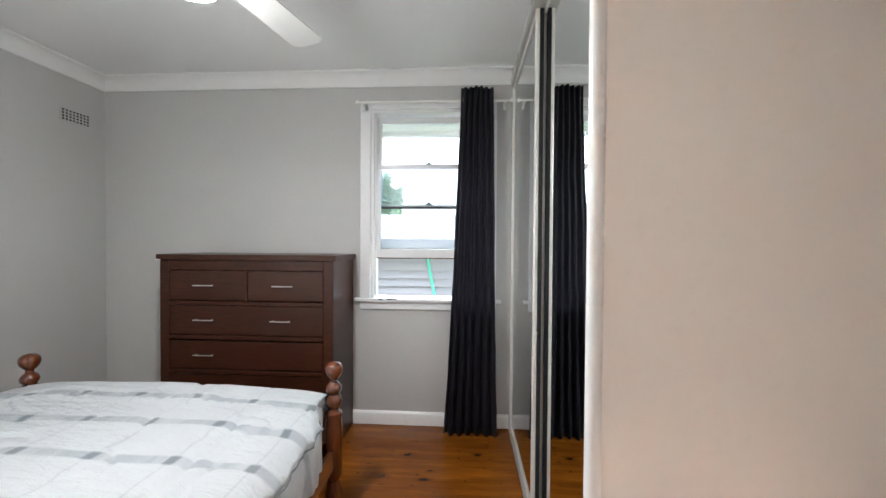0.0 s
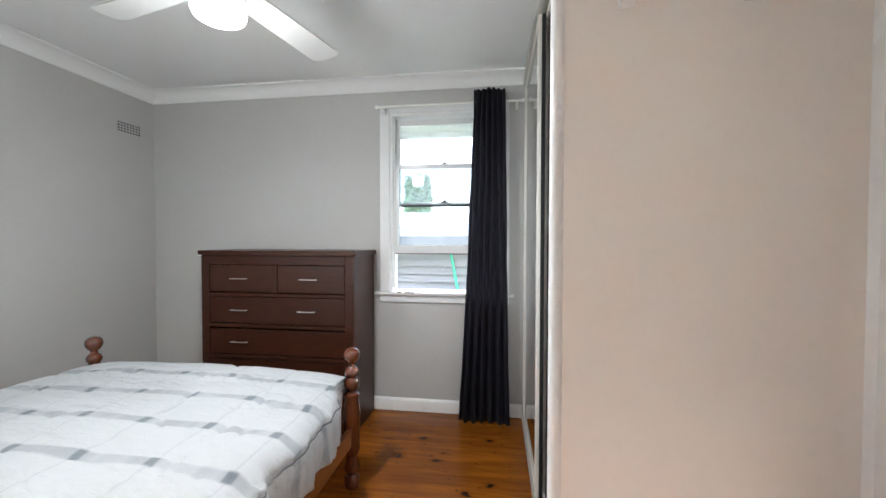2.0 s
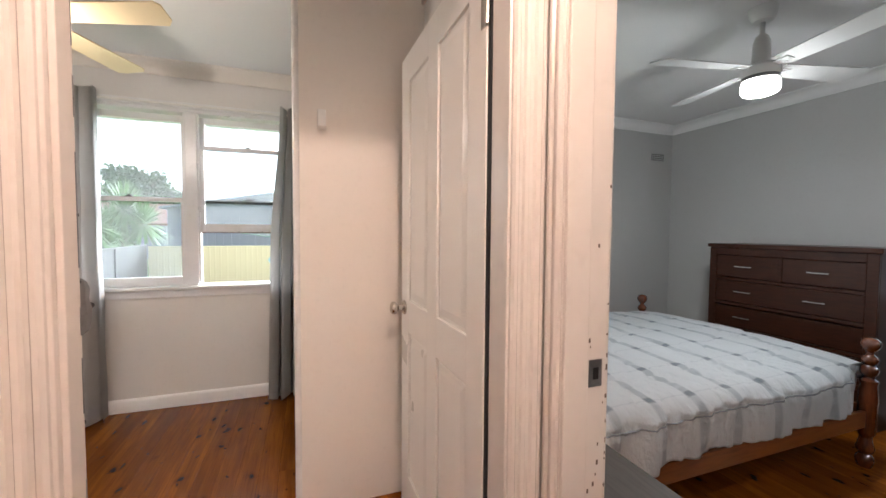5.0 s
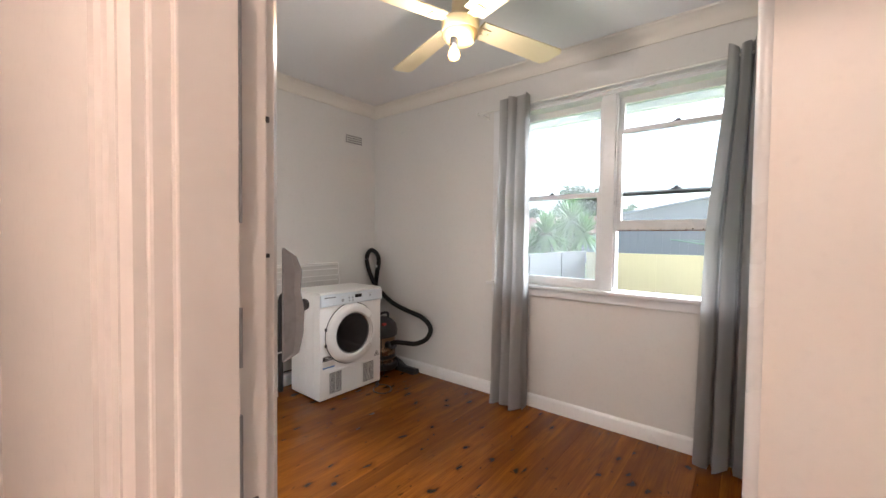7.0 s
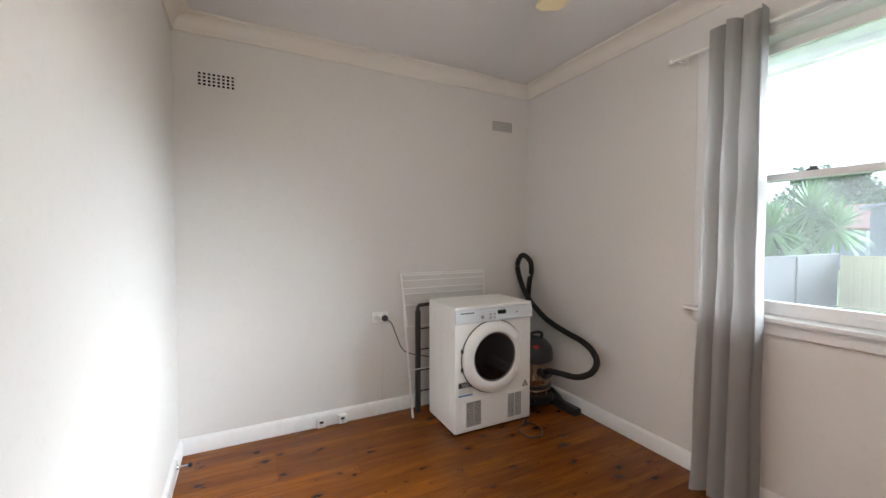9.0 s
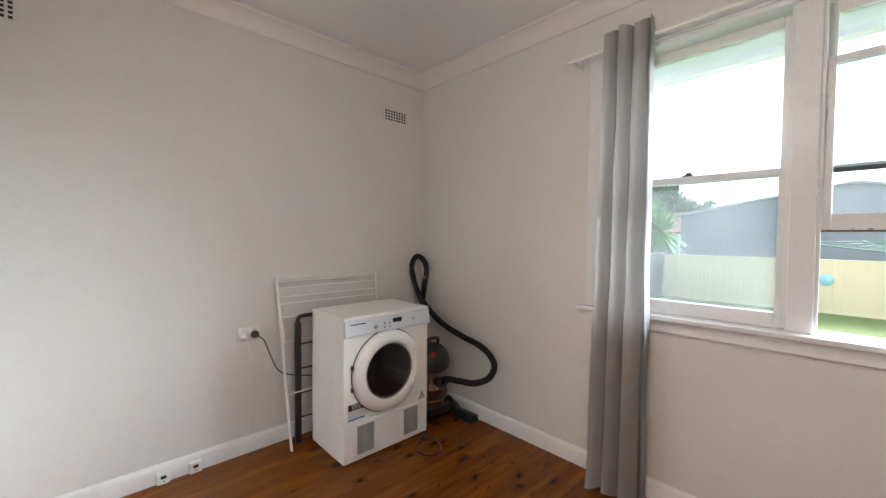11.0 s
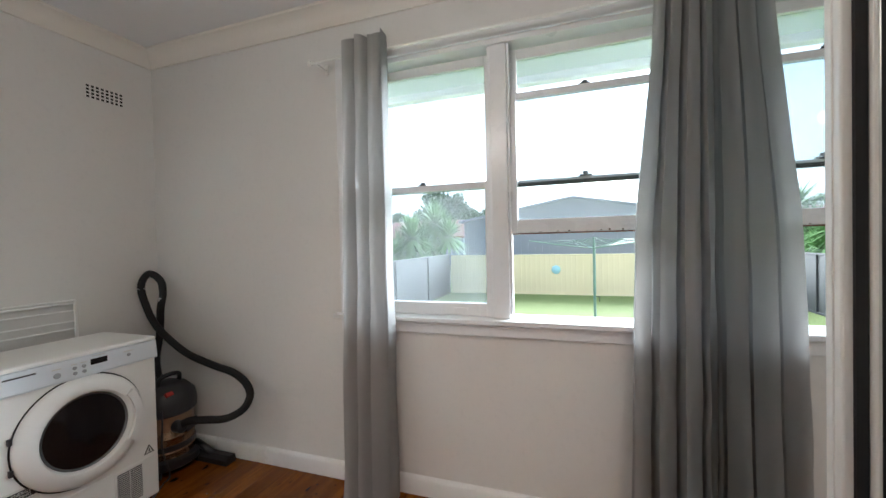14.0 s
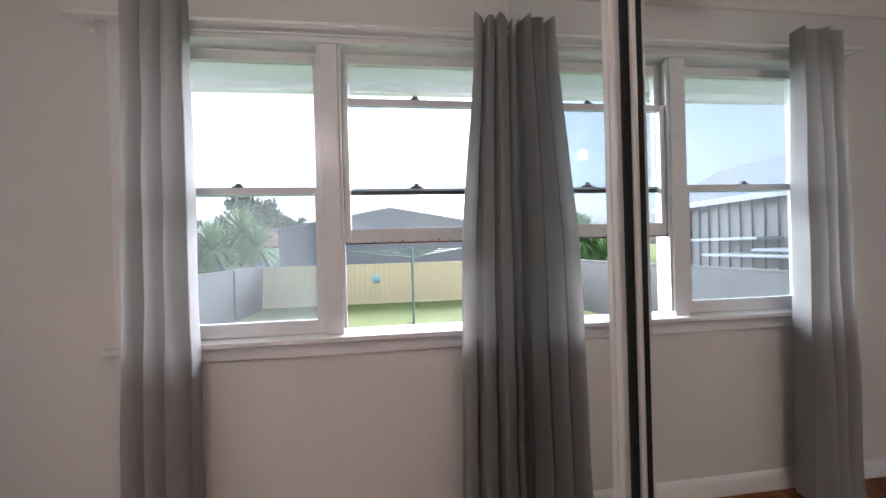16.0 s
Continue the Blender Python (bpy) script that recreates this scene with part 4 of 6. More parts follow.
BZ1 = 2.183
fan1 = ceiling_fan("ceiling_fan_north", FAN1, BZ1, [78, 168, 258, 348], M_FANWHITE, "white four-blade ceiling fan with lit drum lamp")
part("lamp_ring", lathe(nb(), [(0.083, BZ1 - H - 0.045), (0.080, BZ1 - H - 0.048), (0.080, BZ1 - H - 0.056), (0.084, BZ1 - H - 0.060), (0.084, BZ1 - H - 0.064)], (0, 0, 0), 32), M_DULLSTEEL, fan1, smooth="auto")
part("shade", lathe(nb(), [(0.080, BZ1 - H - 0.064), (0.085, BZ1 - H - 0.080), (0.086, BZ1 - H - 0.112), (0.080, BZ1 - H - 0.126), (0.066, BZ1 - H - 0.134), (0.0, BZ1 - H - 0.138)], (0, 0, 0), 32), M_OPAL, fan1, "glowing white opal glass drum", "auto")
BZ2 = 2.20
fan2 = ceiling_fan("ceiling_fan_south", FAN2, BZ2, [161, 251, 341, 71], M_FANLIT, "cream four-blade ceiling fan tinted by the light of a bare bulb")
part("light_bowl", lathe(nb(), [(0.080, BZ2 - H - 0.045), (0.078, BZ2 - H - 0.060), (0.060, BZ2 - H - 0.085), (0.03, BZ2 - H - 0.092)], (0, 0, 0), 28), M_AMBER, fan2, "amber-lit glass bowl", "auto")
part("bulb_holder", lathe(nb(), [(0.018, 0.0), (0.018, 0.03), (0.014, 0.036)], (0.045, 0.0, BZ2 - H - 0.085), 16, pose(0, 0, 0, 180, 0, 0).to_3x3()), M_BLACK, fan2)
part("bulb", lathe(nb(), [(0.012, 0.0), (0.016, 0.008), (0.024, 0.026), (0.026, 0.040), (0.020, 0.056), (0.0, 0.064)], (0.045, 0.0, BZ2 - H - 0.121), 18, pose(0, 0, 0, 180, 0, 0).to_3x3()), M_BULB, fan2, "bare glowing warm bulb", True)
hl = thing("hall_ceiling_light", (HALL[0], HALL[1], H), "round opal ceiling light glowing warm", "ceiling light")
part("base_plate", lathe(nb(), [(0.14, 0.0), (0.14, -0.018), (0.13, -0.022)], (0, 0, 0), 32), M_FANWHITE, hl, smooth="auto")
part("diffuser", lathe(nb(), [(0.125, -0.018), (0.118, -0.040), (0.09, -0.058), (0.04, -0.068), (0.0, -0.070)], (0, 0, 0), 32), M_HALLOPAL, hl, "glowing opal diffuser", "auto")


# ---------------------------------------------------------------- wall vents, hooks, outlets
def vent(place, turn, paint, half=0.0068):
    ob = thing("wall_vent", place, "pressed wall vent with rows of square holes", "vent", "wall vents")
    part("plate", box(nb(), -0.103, 0.103, -0.004, 0.0, -0.044, 0.044, 0.0015), paint, ob)
    for i in range(8):
        for j in range(4):
            x, z = -0.084 + 0.024 * i, -0.030 + 0.020 * j
            part("hole", box(nb(), x - half, x + half, -0.0052, -0.003, z - half * 0.87, z + half * 0.87), M_SHADOWGAP, ob)
    ob.matrix_world = turn
    return ob


v0 = vent((0, 0, 0), pose(XW, 2.478, 2.146, 0, 0, 90), M_WALLDIM, 0.0066)
copy_thing(v0, pose(XW, 0.637, 2.146, 0, 0, 90))
v1 = vent((0, 0, 0), pose(-2.522, YS2, 2.150, 0, 0, 180), M_WALL)
copy_thing(v1, pose(-0.512, YS2, 2.160, 0, 0, 180))


def wall_hook(m):
    ob = thing("adhesive_hook", (0, 0, 0), "small white plastic adhesive hook", "hook", "adhesive hooks")
    part("backing", box(nb(), -0.011, 0.011, -0.004, 0.0, -0.02, 0.032, 0.002), M_HOOK, ob)
    bm = nb()
    prism(bm, [(-0.003, 0.01), (-0.006, -0.012), (-0.018, -0.026), (-0.028, -0.018), (-0.030, 0.004), (-0.025, 0.004), (-0.022, -0.014), (-0.016, -0.018), (-0.010, -0.008), (-0.008, 0.012)], "x", -0.010, 0.010)
    part("prong", bm, M_HOOK, ob)
    ob.matrix_world = m
    return ob


BIG = Matrix.Scale(1.3, 4)
hk = wall_hook(pose(0.343, NIB1[1], 1.808) @ BIG)
copy_thing(hk, pose(0.588, NIB1[1], 1.813) @ BIG)
copy_thing(hk, pose(NIB2[0], -1.135, 1.80, 0, 0, 90) @ BIG)


def power_outlet(m, width=0.116, height=0.074):
    ob = thing("power_outlet", (0, 0, 0), "white double power outlet on the wall", "power outlet", "power outlets")
    part("plate", box(nb(), -width / 2, width / 2, -0.009, 0.0, -height / 2, height / 2, 0.003), M_HOOK, ob)
    for x in (-0.028, 0.028):
        part("switch", box(nb(), x - 0.006, x + 0.006, -0.013, -0.008, 0.014, 0.028, 0.001), M_WHITEPL, ob)
        sl = nb()
        for dx, a in ((-0.006, 30), (0.006, -30), (0.0, 0)):
            box(sl, -0.001, 0.001, -0.0098, -0.0085, -0.004, 0.004, 0, pose(x + dx, 0, -0.008 if a else -0.018, 0, a, 0))
        part("socket", sl, M_SHADOWGAP, ob)
    ob.matrix_world = m
    return ob


po = power_outlet(pose(-1.487, YS2 + 0.004, 0.693, 0, 0, 180))
copy_thing(po, pose(XW, 0.535, 0.700, 0, 0, 90))


def plug(name, m, material, label):
    ob = thing(name, (0, 0, 0), label, "plug")
    bm = nb()
    lathe(bm, [(0.021, 0.0), (0.023, 0.006), (0.021, 0.020), (0.012, 0.034), (0.007, 0.045), (0.004, 0.05)], (0, 0, 0), 18, pose(0, 0, 0, 90, 0, 0).to_3x3())
    part("plug_body", bm, material, ob, smooth="auto")
    ob.matrix_world = m
    return ob


plug("dryer_plug", pose(-1.517, YS2 + 0.0125, 0.682, 0, 0, 180), M_DARKGREY, "grey mains plug in the outlet")
plug("white_plug", pose(-1.459, YS2 + 0.0125, 0.680, 0, 0, 180), M_WHITEPL, "white mains plug in the outlet")
plug("lamp_plug", pose(XW + 0.0125, 0.505, 0.692, 0, 0, 90), M_WHITEPL, "white mains plug in the outlet")


def cable(name, pts, radius, material, label, n=10):
    return tagged(new(name, mesh_of(name, tube(nb(), spline(pts, n), radius, 8), material, True)), label, "cable")


cable("dryer_cable", [(-1.517, YS2 + 0.058, 0.682), (-1.545, YS2 + 0.09, 0.655), (-1.58, YS2 + 0.09, 0.56), (-1.63, YS2 + 0.08, 0.46), (-1.72, YS2 + 0.07, 0.41), (-1.86, YS2 + 0.06, 0.37), (-1.95, YS2 + 0.05, 0.32)], 0.0036, M_DARKGREY, "grey power cable hanging to the dryer")
cable("white_cable", [(-1.459, YS2 + 0.058, 0.680), (-1.465, YS2 + 0.066, 0.655), (-1.48, YS2 + 0.05, 0.60), (-1.50, YS2 + 0.03, 0.55), (-1.505, YS2 + 0.022, 0.40), (-1.50, YS2 + 0.026, 0.11)], 0.0026, M_WHITEPL, "thin white cable hanging down the wall")


def skirting_socket(m):
    ob = thing("skirting_socket", (0, 0, 0), "small white surface socket on the skirting", "socket", "skirting sockets")
    part("case", box(nb(), -0.028, 0.028, -0.030, 0.0, 0.002, 0.058, 0.004), M_WHITEPL, ob)
    part("jack", box(nb(), -0.012, 0.012, -0.032, -0.029, 0.030, 0.046, 0.001), M_SHADOWGAP, ob)
    part("screw", lathe(nb(), [(0.004, 0), (0.004, 0.002)], (0, -0.0315, 0.018), 10, pose(0, 0, 0, 90, 0, 0).to_3x3()), M_STEEL, ob)
    ob.matrix_world = m
    return ob


ss = skirting_socket(pose(-1.075, YS2 + 0.018, 0.004, 0, 0, 180))
copy_thing(ss, pose(-1.213, YS2 + 0.018, 0.004, 0, 0, 180))

peg = thing("door_stop_peg", (0, 0, 0), "small steel door stop peg on the skirting", "door stop")
part("shaft", lathe(nb(), [(0.014, 0.0), (0.012, 0.004), (0.006, 0.006), (0.006, 0.05)], (0, 0, 0), 14, pose(0, 0, 0, 0, -90, 0).to_3x3()), M_STEEL, peg, smooth="auto")
part("buffer", lathe(nb(), [(0.010, 0.048), (0.012, 0.054), (0.010, 0.066), (0.0, 0.067)], (0, 0, 0), 14, pose(0, 0, 0, 0, -90, 0).to_3x3()), M_RUBBER, peg, "black rubber buffer", "auto")
peg.matrix_world = pose(XE2 - 0.019 + SKEW * (SKEW_Y + 4.0), -4.0, 0.052)

# ---------------------------------------------------------------- chest of drawers
chest = thing("chest_of_drawers", (-1.398, 2.47, 0), "tall dark-stained timber chest of drawers by the window", "chest of drawers")
cw, cd, ch = 1.10, 0.42, 1.22
bm = nb()
for s in (-1, 1):
    box(bm, s * (cw / 2) - (0.022 if s > 0 else 0), s * (cw / 2) + (0.022 if s < 0 else 0), -cd / 2 + 0.02, cd / 2, 0.0, ch - 0.035, 0.002)
box(bm, -cw / 2 + 0.022, cw / 2 - 0.022, cd / 2 - 0.012, cd / 2, 0.06, ch - 0.035)
box(bm, -cw / 2 + 0.022, cw / 2 - 0.022, -cd / 2 + 0.02, cd / 2 - 0.012, 0.06, 0.08)
part("carcass", bm, M_CHEST, chest)
part("top", box(nb(), -cw / 2 - 0.018, cw / 2 + 0.018, -cd / 2 - 0.012, cd / 2, ch - 0.035, ch, 0.004), M_CHEST, chest, "dark top board with fine edge")
for s in (-1, 1):
    part("front_stile", box(nb(), s * (cw / 2 - 0.030) - 0.030, s * (cw / 2 - 0.030) + 0.030, -cd / 2, -cd / 2 + 0.02, 0.0, ch - 0.036, 0.003), M_CHEST, chest)
zs = [(0.937, 1.120), (0.724, 0.904), (0.510, 0.682), (0.302, 0.474), (0.092, 0.266)]
for k, (z0, z1) in enumerate(zs):
    part("drawer_rail", box(nb(), -cw / 2 + 0.06, cw / 2 - 0.06, -cd / 2 - 0.003, -cd / 2 + 0.02, z0 - 0.030, z0 - 0.006, 0.003), M_CHEST, chest)
    spans = [(-cw / 2 + 0.062, -0.014), (0.014, cw / 2 - 0.062)] if k == 0 else [(-cw / 2 + 0.062, cw / 2 - 0.062)]
    for i, (x0, x1) in enumerate(spans):
        d = part("drawer", box(nb(), x0, x1, -cd / 2 + 0.004, -cd / 2 + 0.024, z0, z1, 0.0025), M_CHEST, chest)
        for hx in ([(x0 + x1) / 2 - 0.012] if k == 0 else [-0.262, 0.226]):
            if k == 2 and hx > 0:
                continue
            hb = nb()
            box(hb, hx - 0.064, hx + 0.064, -cd / 2 - 0.020, -cd / 2 - 0.014, (z0 + z1) / 2 - 0.0028, (z0 + z1) / 2 + 0.0028, 0.0012)
            for e in (-0.05, 0.05):
                box(hb, hx + e - 0.004, hx + e + 0.004, -cd / 2 - 0.016, -cd / 2 + 0.006, (z0 + z1) / 2 - 0.003, (z0 + z1) / 2 + 0.003)
            part("handle", hb, M_HANDLE, d, "slim bright metal bar handle")
part("drawer_divider", box(nb(), -0.0125, 0.0125, -cd / 2, -cd / 2 + 0.02, 0.931, 1.126, 0.002), M_CHEST, chest)
part("top_rail", box(nb(), -cw / 2 + 0.06, cw / 2 - 0.06, -cd / 2, -cd / 2 + 0.02, 1.125, ch - 0.036, 0.002), M_CHEST, chest)
part("bare_corner", box(nb(), -cw / 2 - 0.0185, -cw / 2 + 0.012, -cd / 2 - 0.0126, -cd / 2 - 0.008, ch - 0.036, ch - 0.030, 0.0005), M_WHITEPL, chest, "chipped pale corner of the top")

# ---------------------------------------------------------------- bed
bed = thing("bed", (-1.4415, 0.70, 0), "stained pine bed with turned foot posts", "bed")
BX, BY0, BY1 = 0.7745, -1.02, 1.059
POST = [(0.024, 0.0), (0.030, 0.015), (0.034, 0.04), (0.030, 0.06), (0.020, 0.075), (0.030, 0.09), (0.034, 0.11), (0.026, 0.14), (0.022, 0.17), (0.032, 0.19), (0.034, 0.20), (0.034, 0.36), (0.037, 0.38), (0.034, 0.43), (0.030, 0.47), (0.034, 0.485), (0.034, 0.495), (0.022, 0.505), (0.020, 0.515), (0.030, 0.53), (0.034, 0.55), (0.030, 0.57), (0.020, 0.582), (0.030, 0.597), (0.032, 0.612), (0.026, 0.628), (0.015, 0.640), (0.014, 0.652), (0.024, 0.664), (0.033, 0.680), (0.036, 0.698), (0.033, 0.716), (0.022, 0.730), (0.0, 0.736)]
for x in (-BX, BX):
    part("foot_post", lathe(nb(), [(r * 1.2, z) for r, z in POST], (x, BY1, 0), 24), M_POST, bed, "glossy turned timber post with ball finial", "auto")
    part("head_post", lathe(nb(), [p for p in POST if p[1] < 0.44] + [(0.0, 0.44)], (x, BY0, 0), 20), M_POST, bed, smooth="auto")
    part("side_rail", box(nb(), x - 0.012, x + 0.012, BY0, BY1, 0.232, 0.325, 0.004), M_RAIL, bed, "orange-brown pine side rail")
part("foot_rail", box(nb(), -BX, BX, BY1 - 0.012, BY1 + 0.012, 0.205, 0.345, 0.004), M_RAIL, bed)
for i in range(9):
    y = BY0 + 0.12 + i * 0.225
    part("slat", box(nb(), -BX + 0.013, BX - 0.013, y, y + 0.07, 0.245, 0.262, 0.002), M_RAIL, bed)
mat_ob = thing("mattress", (-1.4415, 0.70, 0.263), "deep white mattress under the quilt", "mattress")
part("core", box(nb(), -0.745, 0.745, -1.0, 1.02, 0.0, 0.285, 0.03), M_MATTRESS, mat_ob, smooth="auto")


def quilt_mesh(seam_line):
    bm = nb()
    hw, y0, y1, drop_s, drop_f = 0.755, -0.98, 1.035, 0.315, 0.16
    nu, nv = 190, 200
    rows = []
    seam_at = None
    for j in range(nv + 1):
        b = -0.0 + (y1 - y0 + drop_f) * j / nv
        row = []
        for i in range(nu + 1):
            a = -(hw + drop_s) + 2 * (hw + drop_s) * i / nu
            over_x = max(0.0, abs(a) - hw)
            over_y = max(0.0, y0 + b - y1)
            r = 0.07
            ex, dz = math.copysign(min(abs(a), hw), a), 0.0
            if over_x > 0:
                th = min(over_x / r, math.pi / 2)
                ex += math.copysign(r * math.sin(th) * 0.6, a)
                dz = r * (1 - math.cos(th)) + max(0.0, over_x - r * math.pi / 2)
            ey = min(y0 + b, y1)
            if over_y > 0:
                th = min(over_y / r, math.pi / 2)
                ey += r * math.sin(th) * 0.4
                dz = max(dz, r * (1 - math.cos(th)) + max(0.0, over_y - r * math.pi / 2))
            p = Vector((a * 1.0, y0 + b, 0.0))
            puff = 0.013 * noise.noise(p * 1.6 + Vector((3, 1, 0))) + 0.009 * noise.noise(p * 3.7) + 0.005 * noise.noise(Vector((p.x * 6, p.y * 11, 2.0)))
            cr = abs(noise.noise(Vector((p.x * 3.0 + 0.6 * p.y, p.y * 6.5, 5.0))))
            puff -= 0.011 * math.exp(-(cr / 0.05) ** 2)
            qx, qy = max(0.0, abs(a) - 0.40), max(0.0, abs(p.y + 0.06) - 0.74)
            ring = math.hypot(qx, qy) - 0.14
            if over_x == 0 and over_y == 0:
                puff -= 0.013 * math.exp(-(ring / 0.011) ** 2)
                near = math.exp(-((ring - 0.05) / 0.11) ** 2)
                tug = abs(noise.noise(Vector((p.x * 5.0 + p.y * 3.0, p.y * 15.0 - p.x * 7.0, 9.0))))
                puff -= 0.012 * near * math.exp(-(tug / 0.09) ** 2)
            ripple = 0.040 * noise.noise(Vector((8.0 * p.y + 2.0 * dz, dz * 2.5, 1.0 + (a > 0)))) + 0.019 * noise.noise(Vector((21.0 * p.y, dz * 5.0, 4.0)))
            k = min(1.0, dz / 0.08)
            seam = 0.010 * math.exp(-((over_x - 0.145) / 0.012) ** 2)
            ex += math.copysign((ripple * k + 0.015 * k) - seam, a) if over_x else 0.0
            ey += (ripple * k) if over_y else 0.0
            if over_x:
                tuck = max(0.0, min(1.0, (y0 + b - (y1 - 0.24)) / 0.22))
                ex -= math.copysign(0.10 * tuck * tuck * (3 - 2 * tuck) * (0.4 + 0.6 * k), a)
            z = 0.622 - dz + puff * (1 - 0.7 * k) - 0.030 * (abs(a) / hw) ** 4 * (1 - k) - 0.02 * max(0.0, (p.y - 0.7)) 
            if over_x > drop_s - 0.06:
                z += 0.012 * noise.noise(Vector((7 * p.y, 3.0, 0)))
            row.append(bm.verts.new((ex, ey, z)))
            if seam_at is None and a > hw + 0.145:
                seam_at = i
        rows.append(row)
        seam_line.append(row[seam_at].co.copy() + Vector((0.003, 0, 0)))
    for a, b in zip(rows, rows[1:]):
        for i in range(nu):
            bm.faces.new((a[i], a[i + 1], b[i + 1], b[i]))
    bmesh.ops.solidify(bm, geom=bm.faces[:], thickness=-0.018)
    return bm


seam_pts = []
quilt = thing("quilt", (-1.4415, 0.70, 0), "white quilt with blue-grey bands, rumpled over the bed", "quilt")
part("cover", quilt_mesh(seam_pts), M_QUILT, quilt, "", True)
part("seam_piping", tube(nb(), seam_pts[2:-14:2], 0.004, 6), M_SEAM, quilt, "grey stitched seam", True)


def cushion(name, size, m, material, label, marks=None):
    ob = thing(name, (0, 0, 0), label, "cushion")
    bm = nb()
    n = 22
    grid = {}
    for side in (1, -1):
        for i in range(n + 1):
            for j in range(n + 1):
                u, v = 2 * i / n - 1, 2 * j / n - 1
                edge = i in (0, n) or j in (0, n)
                if side < 0 and edge:
                    grid[side, i, j] = grid[1, i, j]
                    continue
                t = max(0.0, (1 - u ** 4) * (1 - v ** 4)) ** 0.5
                pinch = 1 - 0.07 * (1 - u * u) * abs(v) - 0.07 * (1 - v * v) * abs(u)
                grid[side, i, j] = bm.verts.new((u * size[0] / 2 * pinch, v * size[1] / 2 * pinch, side * (size[2] / 2 * t + 0.012 * t * noise.noise(Vector((u * 2, v * 2, side))))))
    for side in (1, -1):
        for i in range(n):
            for j in range(n):
                q = [grid[side, i, j], grid[side, i + 1, j], grid[side, i + 1, j + 1], grid[side, i, j + 1]]
                bm.faces.new(q if side > 0 else q[::-1])
    part("cover", bm, material, ob, "", True)
    if marks:
        r = random.Random(9)
        for k in range(16):
            x, y, a = r.uniform(-0.15, 0.15), r.uniform(-0.15, 0.15), r.uniform(0, 180)
            t = ((1 - (2 * x / size[0]) ** 4) * (1 - (2 * y / size[1]) ** 4)) ** 0.5
            part("print_mark", box(nb(), -0.022, 0.022, -0.0025, 0.0025, -0.0012, 0.0014, 0.001, pose(x, y, size[2] / 2 * t + 0.003, 0, 0, a)), M_WHITEPL, ob, "white brush mark")
    ob.matrix_world = m
    return ob


cushion("pillow", (0.66, 0.44, 0.16), pose(-1.16, -0.27, 0.835, 130, 0, 0), M_TEAL, "plump teal cotton pillow leaning on the quilt")
cushion("cushion", (0.42, 0.42, 0.14), pose(-1.01, -0.275, 0.735, 128, 0, -8), M_NAVYPRINT, "navy cushion with white brush marks", True)

# ---------------------------------------------------------------- bedside table
bt = thing("bedside_table", (-0.475, -0.325, 0), "low grey-washed timber bedside table", "bedside table")
part("tabletop", box(nb(), -0.19, 0.19, -0.195, 0.195, 0.478, 0.50, 0.003), M_GREYWOOD, bt)
part("body", box(nb(), -0.175, 0.175, -0.18, 0.178, 0.10, 0.478, 0.003), M_GREYWOOD, bt)
part("drawer", box(nb(), 0.176, 0.186, -0.165, 0.163, 0.30, 0.465, 0.003), M_GREYWOOD, bt)
for sx in (-1, 1):
    for sy in (-1, 1):
        part("leg", box(nb(), sx * 0.155 - 0.018, sx * 0.155 + 0.018, sy * 0.158 - 0.018, sy * 0.158 + 0.018, 0.0, 0.10, 0.003), M_GREYWOOD, bt)


def words(text, size, material, parent, m, name="lettering"):
    """Flat lettering as a mesh, standing on a panel whose face looks along local -y."""
    cu = bpy.data.curves.new(name, "FONT")
    cu.body, cu.size, cu.extrude = text, size, 0.0004
    cu.align_x, cu.align_y = "CENTER", "CENTER"
    tmp = bpy.data.objects.new(name, cu)
    me = bpy.data.meshes.new_from_object(tmp)
    bpy.data.objects.remove(tmp)
    me.transform(m @ pose(0, 0, 0, 90, 0, 0))
    me.materials.append(material)
    ob = new(name, me)
    ob.parent = parent
    return ob


# ---------------------------------------------------------------- clothes dryer
DRY_W, DRY_D, DRY_H = 0.592, 0.385, 0.816
dryer = thing("clothes_dryer", (-2.099, -3.705 - DRY_D / 2, 0), "white front-loading clothes dryer with round glass door", "clothes dryer")
FY = -DRY_D / 2
part("cabinet", box(nb(), -DRY_W / 2, DRY_W / 2, FY, DRY_D / 2, 0.012, DRY_H - 0.018, 0.006), M_ENAMEL, dryer)
part("lid", box(nb(), -DRY_W / 2 - 0.002, DRY_W / 2 + 0.002, FY - 0.006, DRY_D / 2, DRY_H - 0.018, DRY_H, 0.006), M_ENAMEL, dryer)
for sx in (-1, 1):
    for sy in (-1, 1):
        part("foot", lathe(nb(), [(0.02, 0), (0.02, 0.013)], (sx * 0.25, sy * 0.15, 0), 14), M_RUBBER, dryer)
    for k, y in enumerate((-0.10, 0.0, 0.10)):
        part("pressed_rib", box(nb(), sx * DRY_W / 2 - 0.002, sx * DRY_W / 2 + 0.003, y - 0.012, y + 0.012, 0.10, DRY_H - 0.10, 0.0022), M_ENAMEL, dryer)
con = part("control_panel", prism(nb(), [(FY + 0.002, 0.708), (FY - 0.016, 0.710), (FY - 0.020, 0.718), (FY - 0.012, DRY_H - 0.020), (FY + 0.002, DRY_H - 0.018)], "x", -DRY_W / 2 + 0.001, DRY_W / 2 - 0.001), M_PANELGREY, dryer, "pale blue-grey control fascia")
TILT = -4.5
fx = FY - 0.0165


def on_panel(x, z):
    return pose(x, fx + (z - 0.763) * 0.09, z, TILT * -1, 0, 0)


